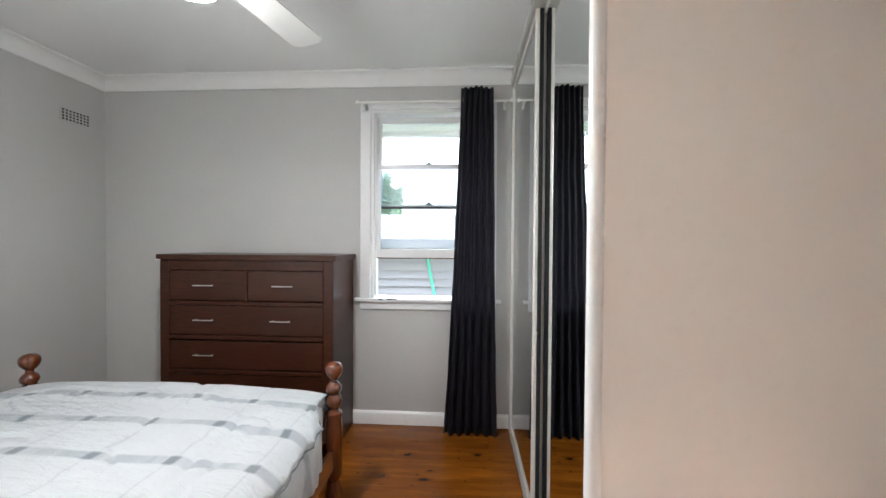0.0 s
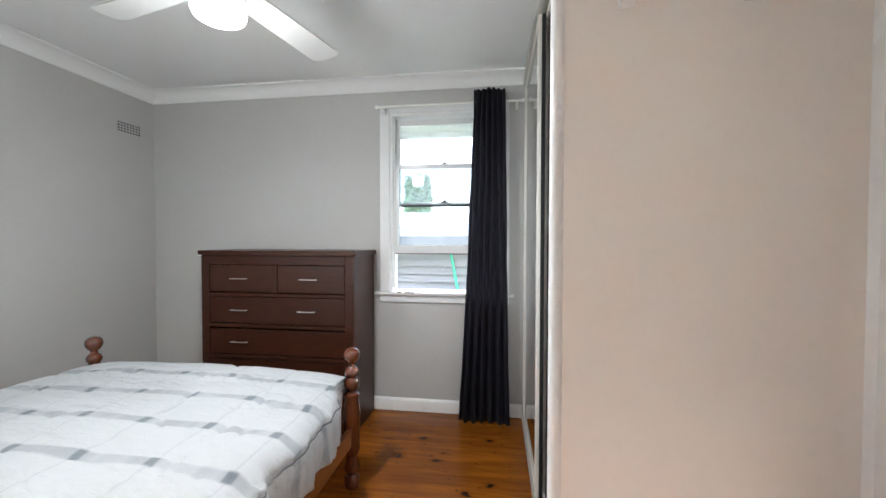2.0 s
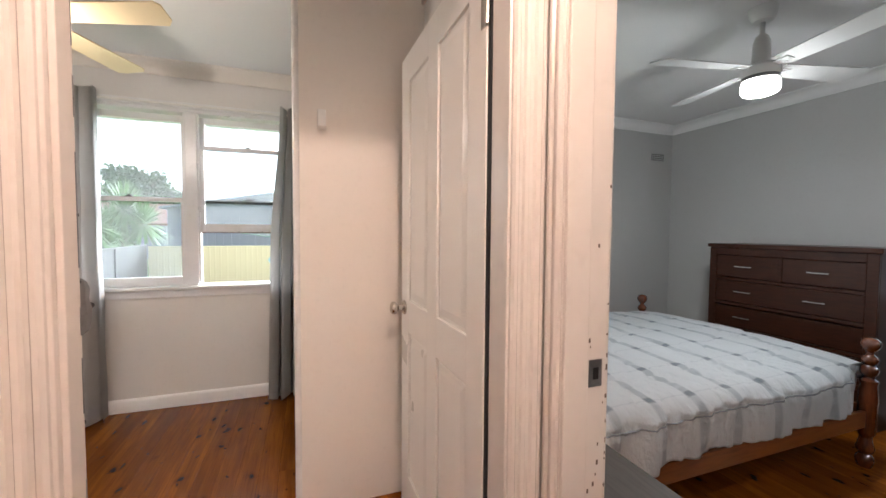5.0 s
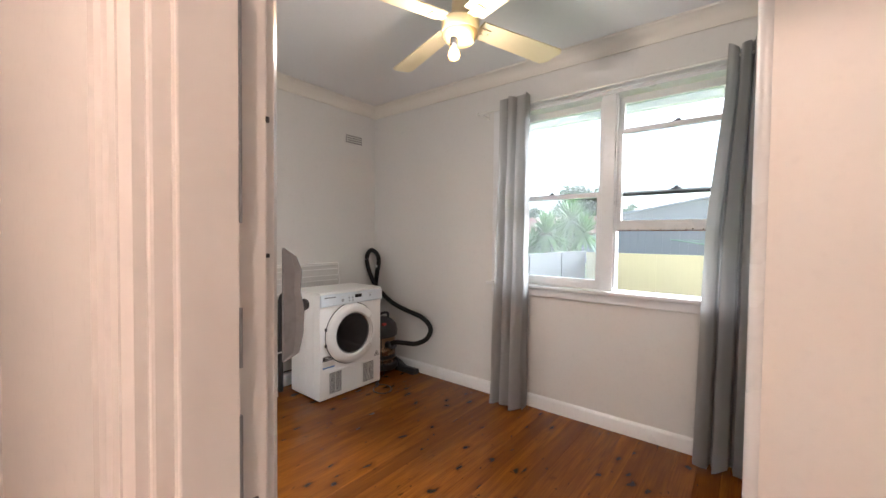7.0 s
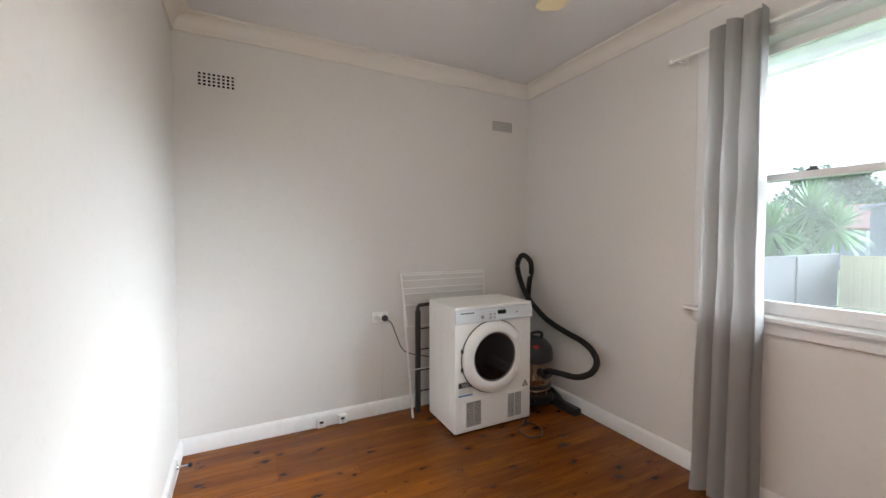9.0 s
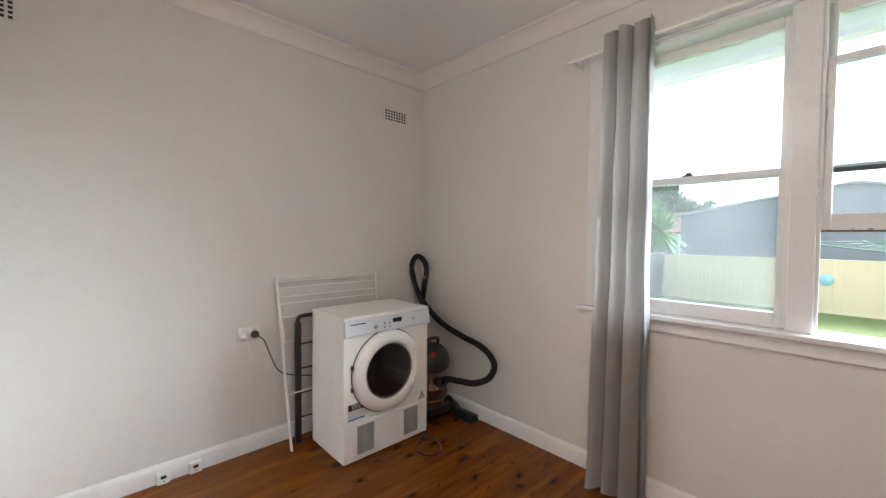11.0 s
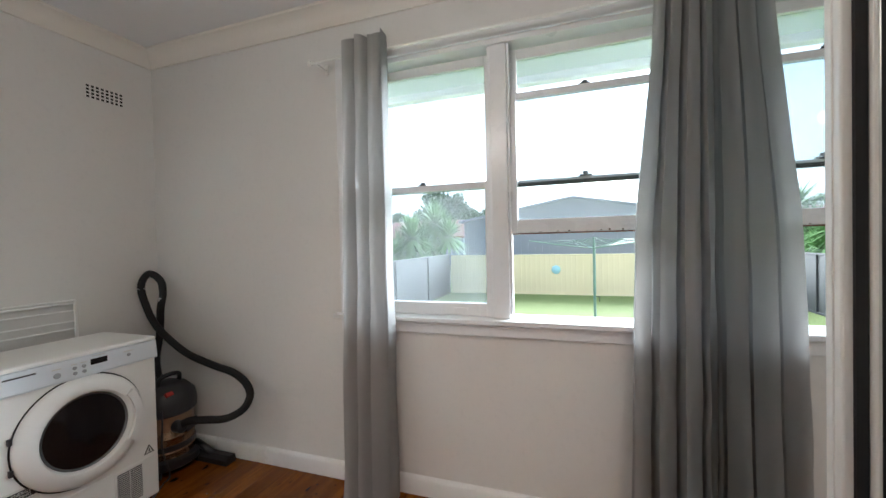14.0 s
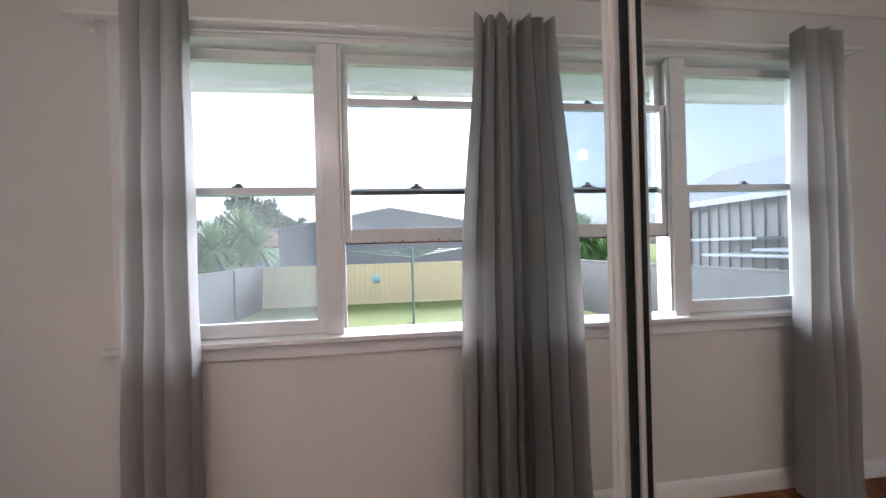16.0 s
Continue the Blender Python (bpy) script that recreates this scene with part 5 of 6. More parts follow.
bm = nb()
box(bm, -0.032, 0.032, -0.0015, 0.002, -0.013, 0.013, 0.001, on_panel(0.045, 0.766))
part("display", bm, M_DARKGLASS, con, "dark display window")
for x, z in ((-0.045, 0.758), (-0.045, 0.736), (-0.012, 0.758), (-0.012, 0.736), (0.165, 0.758)):
    bm = nb()
    lathe(bm, [(0.0075, 0.0), (0.0075, 0.003), (0.005, 0.004)], (0, 0, 0), 12, pose(0, 0, 0, 90, 0, 0).to_3x3())
    bmesh.ops.transform(bm, matrix=on_panel(x, z), verts=bm.verts[:])
    part("button", bm, M_BUTTON, con, "small round button")
bm = nb()
lathe(bm, [(0.012, 0.0), (0.012, 0.004), (0.009, 0.006)], (0, 0, 0), 16, pose(0, 0, 0, 90, 0, 0).to_3x3())
bmesh.ops.transform(bm, matrix=on_panel(-0.105, 0.745), verts=bm.verts[:])
part("button", bm, M_BUTTON, con, "round power button")
for x, z, w in ((-0.215, 0.776, 0.095), (-0.105, 0.770, 0.03), (-0.045, 0.774, 0.02), (-0.012, 0.774, 0.02), (0.045, 0.790, 0.05), (0.165, 0.775, 0.045)):
    bm = nb()
    box(bm, -w / 2, w / 2, -0.0008, 0.001, -0.003 if w > 0.08 else -0.0015, 0.003 if w > 0.08 else 0.0015, 0, on_panel(x, z))
    part("print_bar", bm, M_DARKGREY if w > 0.08 else M_ALLOY, con)
DC = Vector((-0.012, FY, 0.478))
ring = pose(0, 0, 0, 90, 0, 0).to_3x3()
door = part("door", lathe(nb(), [(0.156, 0.012), (0.162, 0.030), (0.170, 0.041), (0.185, 0.045), (0.214, 0.037), (0.231, 0.020), (0.234, 0.010), (0.234, 0.0), (0.156, 0.0)], DC, 56, ring), M_ENAMEL, dryer, "white moulded round door", "auto")
part("door_shadow", lathe(nb(), [(0.240, -0.001), (0.240, 0.0015), (0.0, 0.0015)], DC, 48, ring), M_SHADOWGAP, dryer)
part("door_glass", lathe(nb(), [(0.156, 0.020), (0.136, 0.014), (0.10, 0.004), (0.05, -0.006), (0.0, -0.008)], DC + Vector((0, -0.002, 0)), 48, ring), M_DARKGLASS, door, "dark smoked door glass", "auto")
part("inner_rim", lathe(nb(), [(0.160, 0.018), (0.159, 0.026), (0.153, 0.024), (0.148, 0.018)], DC + Vector((0, -0.001, 0)), 48, ring), M_DULLSTEEL, door, "grey inner rim round the glass", "auto")
arc = [radians(-36 + 6 * k) for k in range(13)]
outline = [(DC.x + 0.208 * math.cos(a), DC.z + 0.208 * math.sin(a)) for a in arc] + [(DC.x + 0.176 * math.cos(a), DC.z + 0.176 * math.sin(a)) for a in reversed(arc)]
bm = prism(nb(), outline, "y", FY - 0.055, FY - 0.030)
part("grip", bm, M_ENAMEL, door, "moulded finger grip")
for z in (-0.06, 0.06):
    part("door_hinge", box(nb(), -0.006, 0.006, -0.012, 0.004, -0.012, 0.012, 0.002, Matrix.Translation(DC + Vector((-0.236, -0.004, z)))), M_DARKGREY, door)
part("kick_panel", box(nb(), -0.24, 0.265, FY - 0.003, FY + 0.001, 0.022, 0.222, 0.0015), M_ENAMEL, dryer)
for gx in (-0.225 + 0.0, 0.095):
    g = part("vent_grille", box(nb(), gx, gx + 0.128, FY - 0.006, FY - 0.002, 0.040, 0.215, 0.001), M_ENAMEL, dryer)
    for k in range(17):
        z = 0.050 + k * 0.0093
        for sx in (gx + 0.010, gx + 0.066):
            part("slot", box(nb(), sx, sx + 0.052, FY - 0.0068, FY - 0.0055, z, z + 0.0048), M_SHADOWGAP, g)
lb = part("rating_label", box(nb(), -0.272, -0.165, FY - 0.0012, FY + 0.001, 0.245, 0.345), M_WHITEPL, dryer, "energy label with black and blue bands")
part("black_band", box(nb(), -0.270, -0.167, FY - 0.0018, FY - 0.0010, 0.302, 0.336), M_BLACK, lb)
words("ENERGY", 0.016, M_WHITEPL, lb, pose(-0.2185, FY - 0.0019, 0.326))
words("RATING", 0.016, M_WHITEPL, lb, pose(-0.2185, FY - 0.0019, 0.311))
part("blue_band", box(nb(), -0.270, -0.167, FY - 0.0018, FY - 0.0010, 0.247, 0.256), M_BLUE, lb)
for z in (0.292, 0.282, 0.272, 0.264):
    part("print_bar", box(nb(), -0.262, -0.180, FY - 0.0016, FY - 0.0010, z, z + 0.003), M_ALLOY, lb)
wt = part("warning_sign", prism(nb(), [(0.228, 0.236), (0.276, 0.236), (0.252, 0.280)], "y", FY - 0.0014, FY + 0.001), M_BLACK, dryer, "small black triangle warning sticker")
part("sign_face", prism(nb(), [(0.236, 0.2405), (0.268, 0.2405), (0.252, 0.270)], "y", FY - 0.0020, FY - 0.0012), M_WHITEPL, wt)
part("print_bar", box(nb(), 0.249, 0.255, FY - 0.0026, FY - 0.0018, 0.244, 0.260), M_BLACK, wt)
dryer.rotation_euler = (0, 0, math.pi)
dryer.location = (-2.099, -3.705 - DRY_D / 2, 0)

# ---------------------------------------------------------------- clothes airer leaning on the wall
airer = thing("clothes_airer", (0, 0, 0), "folded white wire clothes airer leaning on the wall", "clothes airer")


def frame_pt(s, z, off=0.0):
    return (-1.641 - s, YS2 + 0.012 + off + (1.0 - z) * 0.155, z)


for off, top, w, foot in ((0.0, 0.992, 0.700, 0.004), (0.014, 0.979, 0.688, 0.004)):
    part("frame", tube(nb(), [frame_pt(0.025, foot, off), frame_pt(0.0, top, off)], 0.0056, 8), M_WIRE, airer)
    part("frame", tube(nb(), [frame_pt(w - 0.06, foot, off), frame_pt(w, top, off)], 0.0056, 8), M_WIRE, airer)
    part("top_bar", tube(nb(), [frame_pt(0.0, top, off), frame_pt(w, top, off)], 0.0056, 8), M_WIRE, airer)
for z in (0.94, 0.885, 0.845, 0.765, 0.62, 0.32):
    part("rail_wire", tube(nb(), [frame_pt(0.025 * (1 - z), z, 0.007), frame_pt(0.698 - 0.06 * (1 - z), z, 0.007)], 0.0040, 8), M_WIRE, airer)
part("wing_bar", tube(nb(), [frame_pt(-0.008, 0.955, 0.024), frame_pt(0.018, 0.62, 0.024)], 0.0056, 8), M_WIRE, airer)

# black folded frame behind the dryer
rack = thing("folded_black_frame", (0, 0, 0), "folded black metal frame behind the dryer", "folding frame")
for k, dx in enumerate((0.0, -0.36)):
    part("leg", box(nb(), -1.735 + dx - 0.018, -1.735 + dx + 0.018, YS2 + 0.085, YS2 + 0.118, 0.002, 0.735, 0.008), M_BLACK, rack)
part("head_bar", tube(nb(), spline([(-1.735, YS2 + 0.10, 0.70), (-1.738, YS2 + 0.10, 0.755), (-1.775, YS2 + 0.10, 0.77), (-1.95, YS2 + 0.10, 0.77), (-2.06, YS2 + 0.10, 0.77), (-2.092, YS2 + 0.10, 0.755), (-2.095, YS2 + 0.10, 0.70)], 6), 0.013, 10), M_BLACK, rack, smooth=True)
for z in (0.15, 0.3, 0.45, 0.6):
    part("strut", tube(nb(), [(-1.735, YS2 + 0.10, z), (-2.095, YS2 + 0.10, z)], 0.005, 8), M_BLACK, rack)

# ---------------------------------------------------------------- drum vacuum cleaner
vac = thing("drum_vacuum", (-2.59, -3.92, 0), "bronze steel drum vacuum cleaner with black head", "vacuum cleaner")
part("base", lathe(nb(), [(0.155, 0.035), (0.165, 0.045), (0.165, 0.085), (0.140, 0.095)], (0, 0, 0), 28), M_BLACK, vac, smooth="auto")
part("drum", lathe(nb(), [(0.138, 0.085), (0.138, 0.12), (0.141, 0.125), (0.138, 0.130), (0.138, 0.20), (0.141, 0.205), (0.138, 0.21), (0.138, 0.33)], (0, 0, 0), 36), M_COPPER, vac, "shiny bronze steel drum", "auto")
part("band", lathe(nb(), [(0.1415, 0.135), (0.1415, 0.165)], (0, 0, 0), 36), M_BLACK, vac)
part("head", lathe(nb(), [(0.142, 0.325), (0.152, 0.335), (0.155, 0.375), (0.145, 0.43), (0.105, 0.475), (0.06, 0.492), (0.0, 0.495)], (0, 0, 0), 32), M_DARKGREY, vac, "charcoal plastic motor head", "auto")
part("carry_handle", tube(nb(), spline([(-0.06, 0.03, 0.475), (-0.055, 0.04, 0.525), (0.0, 0.045, 0.54), (0.055, 0.04, 0.525), (0.06, 0.03, 0.475)], 6), 0.012, 10), M_BLACK, vac, smooth=True)
part("switch", box(nb(), -0.02, 0.02, -0.012, 0.012, 0, 0.016, 0.003, pose(0.06, 0.11, 0.445, -45, 0, 0)), M_RED, vac, "red rocker switch")
for a in (40, 130, 220, 310):
    wx, wy = 0.155 * math.cos(radians(a)), 0.155 * math.sin(radians(a))
    c = part("caster", lathe(nb(), [(0.020, -0.011), (0.022, 0.0), (0.020, 0.011)], (wx, wy, 0.022), 16, pose(0, 0, 0, 90, 0, a).to_3x3()), M_RUBBER, vac)
    part("caster_fork", box(nb(), wx - 0.012, wx + 0.012, wy - 0.012, wy + 0.012, 0.040, 0.062, 0.003), M_BLACK, vac)
for a in (10, 190):
    lx, ly = 0.148 * math.cos(radians(a)), 0.148 * math.sin(radians(a))
    part("clip", box(nb(), -0.006, 0.006, -0.02, 0.02, -0.04, 0.04, 0.003, pose(lx, ly, 0.33, 0, 0, a)), M_BLACK, vac)
part("inlet", lathe(nb(), [(0.032, 0.0), (0.032, 0.05), (0.026, 0.055)], (0.04, 0.135, 0.27), 18, pose(0, 0, 0, -90, 0, 0).to_3x3()), M_BLACK, vac)
part("drum_label", box(nb(), -0.05, 0.05, 0.0, 0.003, -0.028, 0.028, 0.001, pose(-0.055, 0.1285, 0.24, 0, 0, 23)), M_DARKGREY, vac, "dark printed label")

hose_pts = [(-2.55, -3.77, 0.27), (-2.565, -3.70, 0.302), (-2.60, -3.62, 0.303), (-2.64, -3.52, 0.306), (-2.67, -3.428, 0.356), (-2.69, -3.396, 0.432), (-2.71, -3.45, 0.491), (-2.735, -3.57, 0.529), (-2.745, -3.726, 0.553), (-2.735, -3.91, 0.607),
            (-2.715, -4.036, 0.69), (-2.69, -4.125, 0.787), (-2.68, -4.19, 0.905), (-2.665, -4.205, 1.03), (-2.70, -4.185, 1.103), (-2.72, -4.115, 1.06), (-2.715, -4.09, 0.98), (-2.705, -4.10, 0.89), (-2.735, -4.15, 0.79), (-2.74, -4.17, 0.70), (-2.71, -4.16, 0.56), (-2.68, -4.09, 0.44), (-2.645, -4.0, 0.40)]
tagged(new("vacuum_hose", mesh_of("vacuum_hose", tube(nb(), spline(hose_pts, 16), 0.0195, 12, 0.10), M_RUBBER, True)), "ribbed black hose looped up into the corner", "hose")
cf = nb()
lathe(cf, [(0.023, -0.012), (0.023, 0.012)], (-2.710, -4.094, 0.945), 16, Vector((-0.1, 0.08, 1)).to_track_quat("Z", "Y").to_matrix())
tagged(new("hose_cuff", mesh_of("hose_cuff", cf, M_CHROME)), "bright metal cuff on the black hose", "cuff")
nozzle = thing("floor_nozzle", (-2.715, -3.70, 0), "black floor nozzle lying by the skirting", "vacuum nozzle")
part("foot", prism(nb(), [(-0.035, 0.002), (0.035, 0.002), (0.035, 0.03), (0.012, 0.05), (-0.030, 0.045)], "y", -0.11, 0.12), M_BLACK, nozzle)
part("neck", tube(nb(), [(0.0, -0.02, 0.035), (0.005, -0.08, 0.075), (0.01, -0.14, 0.10)], 0.02, 12), M_BLACK, nozzle, smooth=True)
loop = [(-2.36, -3.70, 0.006), (-2.32, -3.64, 0.006), (-2.25, -3.62, 0.006), (-2.205, -3.56, 0.006), (-2.22, -3.49, 0.006), (-2.29, -3.47, 0.006), (-2.35, -3.53, 0.007), (-2.345, -3.60, 0.012), (-2.30, -3.65, 0.014), (-2.37, -3.70, 0.010), (-2.45, -3.76, 0.006)]
cable("extension_cord", loop, 0.0042, M_BLACK, "black mains cord coiled on the boards")
cable("vacuum_lead", [(-2.50, -3.83, 0.40), (-2.465, -3.77, 0.33), (-2.44, -3.74, 0.2), (-2.46, -3.72, 0.06), (-2.45, -3.76, 0.006)], 0.0042, M_BLACK, "black lead hanging from the vacuum head")

# small marks on the painted surfaces
for m, w in ((pose(0.62, NIB1[1] - 0.0006, 0.58), 0.011), (pose(0.41, NIB1[1] - 0.0006, 0.50), 0.004)):
    bm = nb()
    lathe(bm, [(w, 0.0), (w * 0.7, 0.0012), (0.0, 0.0014)], (0, 0, 0), 9, pose(0, 0, 0, 90, 0, 0).to_3x3())
    bmesh.ops.transform(bm, matrix=m, verts=bm.verts[:])
    part("scuff", bm, M_AMBER if w > 0.01 else M_SHADOWGAP, n1, "small dull scuff")

# ---------------------------------------------------------------- outside: ground, eaves
GZ = -0.65
solid("ground", box(nb(), -400, 400, -400, 400, GZ - 0.2, GZ), M_GRASS, "bright green mown lawn", "lawn")
base = nb()
for x0, x1, y0, y1 in ((XW2 - T, XW2 - T + 0.1, YS2 - 0.1, YN + T), (XW2 - T, HALL_E, YN + T - 0.1, YN + T), (XW2 - T, HALL_E, YS2 - 0.1, YS2), (HALL_E, HALL_E + 0.1, YS2 - 0.1, YN + T)):
    box(base, x0, x1, y0, y1, GZ, -0.12)
solid("foundation", base, M_BRICK, "brick foundation walls under the house", "foundation")
ev = nb()
solid("eave_north", box(nb(), XW2 - T - 0.62, HALL_E + 0.6, YN + T + 0.001, YN + T + 0.60, 2.305, 2.325), M_TRIM, "white painted eave lining over the north window", "eave")
box(ev, XW2 - T - 0.62, XW2 - T - 0.001, YS2 - 0.7, YN + T + 0.60, 2.306, 2.326)
solid("eave", ev, M_SOFFIT, "pale grey-green painted eave lining", "eave")
fa = nb()
box(fa, XW2 - T - 0.70, XW2 - T - 0.62, YS2 - 0.7, YN + T + 0.68, 2.26, 2.40, 0.01)
box(fa, XW2 - T - 0.62, HALL_E + 0.6, YN + T + 0.60, YN + T + 0.68, 2.26, 2.40, 0.01)
solid("gutter", fa, M_TRIM, "white fascia and gutter along the eave", "gutter")
rf = nb()
box(rf, XW2 - T - 0.65, HALL_E + 0.65, YS2 - 0.7, YN + T + 0.63, 2.60, 2.66)
solid("roof", rf, M_TILE, "low house roof over the rooms", "roof")


# ---------------------------------------------------------------- fences
def fence_panel(width, height, pitch=0.17):
    """A ribbed steel infill sheet along local x."""
    bm = nb()
    outline = [(width, -0.002), (0.0, -0.002), (0.0, 0.0)]
    for i in range(1, int(width / pitch)):
        x = i * pitch
        outline += [(x - 0.030, 0.0), (x - 0.018, 0.004), (x + 0.018, 0.004), (x + 0.030, 0.0)]
    prism(bm, outline + [(width, 0.0)], "z", 0.03, height - 0.02)
    return bm


def steel_fence(name, m, count, height, material, label, width=2.35):
    ob = thing(name, (0, 0, 0), label, "fence")
    sheet = mesh_of("fence_panel", fence_panel(width - 0.06, height), material)
    post = mesh_of("fence_post", box(nb(), -0.03, 0.03, -0.035, 0.015, 0.0, height + 0.01, 0.004), material)
    rail = mesh_of("fence_rail", box(nb(), 0.03, width - 0.03, -0.032, 0.012, 0, 0.05, 0.006), material)
    for i in range(count):
        for nm, me, x, z in (("fence_panel", sheet, i * width + 0.03, 0), ("fence_post", post, i * width, 0), ("fence_rail", rail, i * width, height - 0.04), ("fence_rail", rail, i * width, 0.01)):
            o = new(nm, me)
            o.parent = ob
            o.location = (x, 0, z)
    ob.matrix_world = m
    return ob


FX, FYS = -14.9, -6.15
steel_fence("cream_fence", pose(FX, 10.3, GZ, 0, 0, -90), 7, 1.40, M_CREAMFENCE, "cream ribbed steel back fence behind the lawn")
steel_fence("slate_fence", pose(1.55, FYS, GZ, 0, 0, 180), 7, 1.45, M_DARKFENCE, "dark slate ribbed steel side fence")

# ---------------------------------------------------------------- rotary clothes hoist
HX, HY = -10.3, -1.27
hoist = thing("rotary_clothesline", (HX, HY, GZ), "green-grey rotary clothesline standing on the lawn", "clothesline")
part("mast", tube(nb(), [(0, 0, 0), (0, 0, 1.80)], 0.030, 12), M_HOIST, hoist)
part("mast_top", tube(nb(), [(0, 0, 1.78), (0, 0, 1.95)], 0.018, 10), M_HOIST, hoist)
part("crank", tube(nb(), [(0, 0.03, 0.62), (0, 0.10, 0.62), (0, 0.10, 0.50)], 0.008, 8), M_DARKGREY, hoist)
part("ground_loop", tube(nb(), [(0.03, -0.04, 0.02), (0.03, -0.04, 0.16), (0.03, -0.14, 0.16), (0.03, -0.14, 0.02)], 0.009, 8), M_DARKGREY, hoist)
tips = []
for a in (18, 108, 198, 288):
    d = Vector((math.cos(radians(a)), math.sin(radians(a)), 0))
    tip = d * 1.45 + Vector((0, 0, 1.90))
    tips.append((d, tip))
    part("arm", tube(nb(), [(0, 0, 1.70), d * 0.75 + Vector((0, 0, 1.79)), tip], 0.012, 8), M_HOIST, hoist)
    part("stay", tube(nb(), [(0, 0, 1.95), d * 0.8 + Vector((0, 0, 1.80))], 0.006, 6), M_HOIST, hoist)
for k, f in enumerate((0.45, 0.62, 0.8, 1.0)):
    loop = [Vector((0, 0, 1.70)).lerp(t, f) for d, t in tips]
    for p, q in zip(loop, loop[1:] + loop[:1]):
        part("line", tube(nb(), [p, (p + q) / 2 - Vector((0, 0, 0.02)), q], 0.004, 5), M_HOIST, hoist)
pb = nb()
lathe(pb, [(0.0, -0.14), (0.11, -0.11), (0.15, -0.02), (0.13, 0.07), (0.0, 0.11)], (FX + 0.045, -2.31, 0.23), 16, pose(0, 0, 0, 0, 90, 0).to_3x3() @ Matrix.Diagonal((1, 1, 0.25)))
tagged(new("blue_disc", mesh_of("blue_disc", pb, M_DISC, True)), "pale blue disc hung on the cream fence", "disc")


# ---------------------------------------------------------------- buildings outside
def gable_building(name, x0, x1, y0, y1, eave, ridge, wall, roof, label, ribs=0.0, axis="x"):
    """A shed or house with a gable roof; the ridge runs along the axis."""
    ob = thing(name, (0, 0, 0), label, "building")
    bm = nb()
    if axis == "x":
        ym = (y0 + y1) / 2
        prism(bm, [(y0, GZ), (y1, GZ), (y1, eave), (ym, ridge), (y0, eave)], "x", x0, x1)
        part("wall", bm, wall, ob)
        for s, e in ((y0, 1), (y1, -1)):
            r = nb()
            prism(r, [(s - e * 0.3, eave - 0.08), (ym, ridge + 0.02), (ym, ridge + 0.12), (s - e * 0.3, eave + 0.04)], "x", x0 - 0.3, x1 + 0.3)
            part("roof", r, roof, ob)
        if ribs:
            n = int((y1 - y0) / ribs)
            for i in range(n):
                y = y0 + (i + 0.5) * ribs
                top = eave + (ridge - eave) * (1 - abs(y - ym) / ((y1 - y0) / 2))
                part("cladding_rib", box(nb(), x1, x1 + 0.03, y - 0.03, y + 0.03, GZ, top - 0.05), wall, ob)
    else:
        xm = (x0 + x1) / 2
        prism(bm, [(x0, GZ), (x1, GZ), (x1, eave), (xm, ridge), (x0, eave)], "y", y0, y1)
        part("wall", bm, wall, ob)
        for s, e in ((x0, 1), (x1, -1)):
            r = nb()
            prism(r, [(s - e * 0.4, eave - 0.1), (xm, ridge + 0.02), (xm, ridge + 0.14), (s - e * 0.4, eave + 0.04)], "y", y0 - 0.3, y1 + 0.3)
            part("roof", r, roof, ob)
    return ob


big = gable_building("steel_shed", -44, -25, -8.4, 4.8, 2.55, 3.7, M_SHED, M_ROOFM, "large blue-grey steel shed behind the fence", 0.42)
far = gable_building("tiled_house", -44, -31, -19, -10.2, 1.7, 3.3, M_BOARDS, M_TILE, "distant house with a terracotta tiled roof", axis="y")
part("window", box(nb(), -31.02, -30.95, -13.2, -11.8, 0.2, 1.3), M_DARKGLASS, far)
near = gable_building("neighbour_shed", -9.6, -3.6, -10.5, -7.3, 2.05, 2.9, M_DARKFENCE, M_ROOFM, "dark ribbed steel shed next door")
for i in range(24):
    x = -9.5 + i * 0.25
    part("cladding_rib", box(nb(), x - 0.02, x + 0.02, -7.3, -7.27, GZ, 2.0), M_DARKFENCE, near)
for k, (x, z, w) in enumerate(((-7.6, 1.25, 1.5), (-6.4, 1.05, 1.1), (-7.1, 0.95, 1.9))):
    part("stacked_sheet", box(nb(), x - w / 2, x + w / 2, -7.24, -6.7, z, z + 0.05, 0.006), M_ROOFM, near, "pale stacked roofing sheet")

# neighbour to the north: weatherboards, gutter and ribbed roof
nh = thing("weatherboard_house", (0, 0, 0), "neighbouring white weatherboard house with steel roof", "house")
NY = 6.0
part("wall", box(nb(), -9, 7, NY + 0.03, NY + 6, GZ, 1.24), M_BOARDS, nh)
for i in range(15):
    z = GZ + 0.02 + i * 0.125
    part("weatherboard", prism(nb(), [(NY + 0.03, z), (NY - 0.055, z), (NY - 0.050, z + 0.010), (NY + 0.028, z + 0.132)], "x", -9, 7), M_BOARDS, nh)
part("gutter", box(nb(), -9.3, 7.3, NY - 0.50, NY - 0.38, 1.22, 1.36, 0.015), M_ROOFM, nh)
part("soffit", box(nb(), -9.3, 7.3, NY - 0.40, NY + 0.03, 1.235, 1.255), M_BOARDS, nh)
part("roof", prism(nb(), [(NY - 0.46, 1.32), (NY + 3.2, 1.93), (NY + 3.2, 1.97), (NY - 0.46, 1.36)], "x", -9.3, 7.3), M_ROOFM, nh)
rib = mesh_of("roof_rib", prism(nb(), [(NY - 0.46, 1.355), (NY + 3.2, 1.965), (NY + 3.2, 1.985), (NY - 0.46, 1.368)], "x", -0.02, 0.02), M_ROOFM)
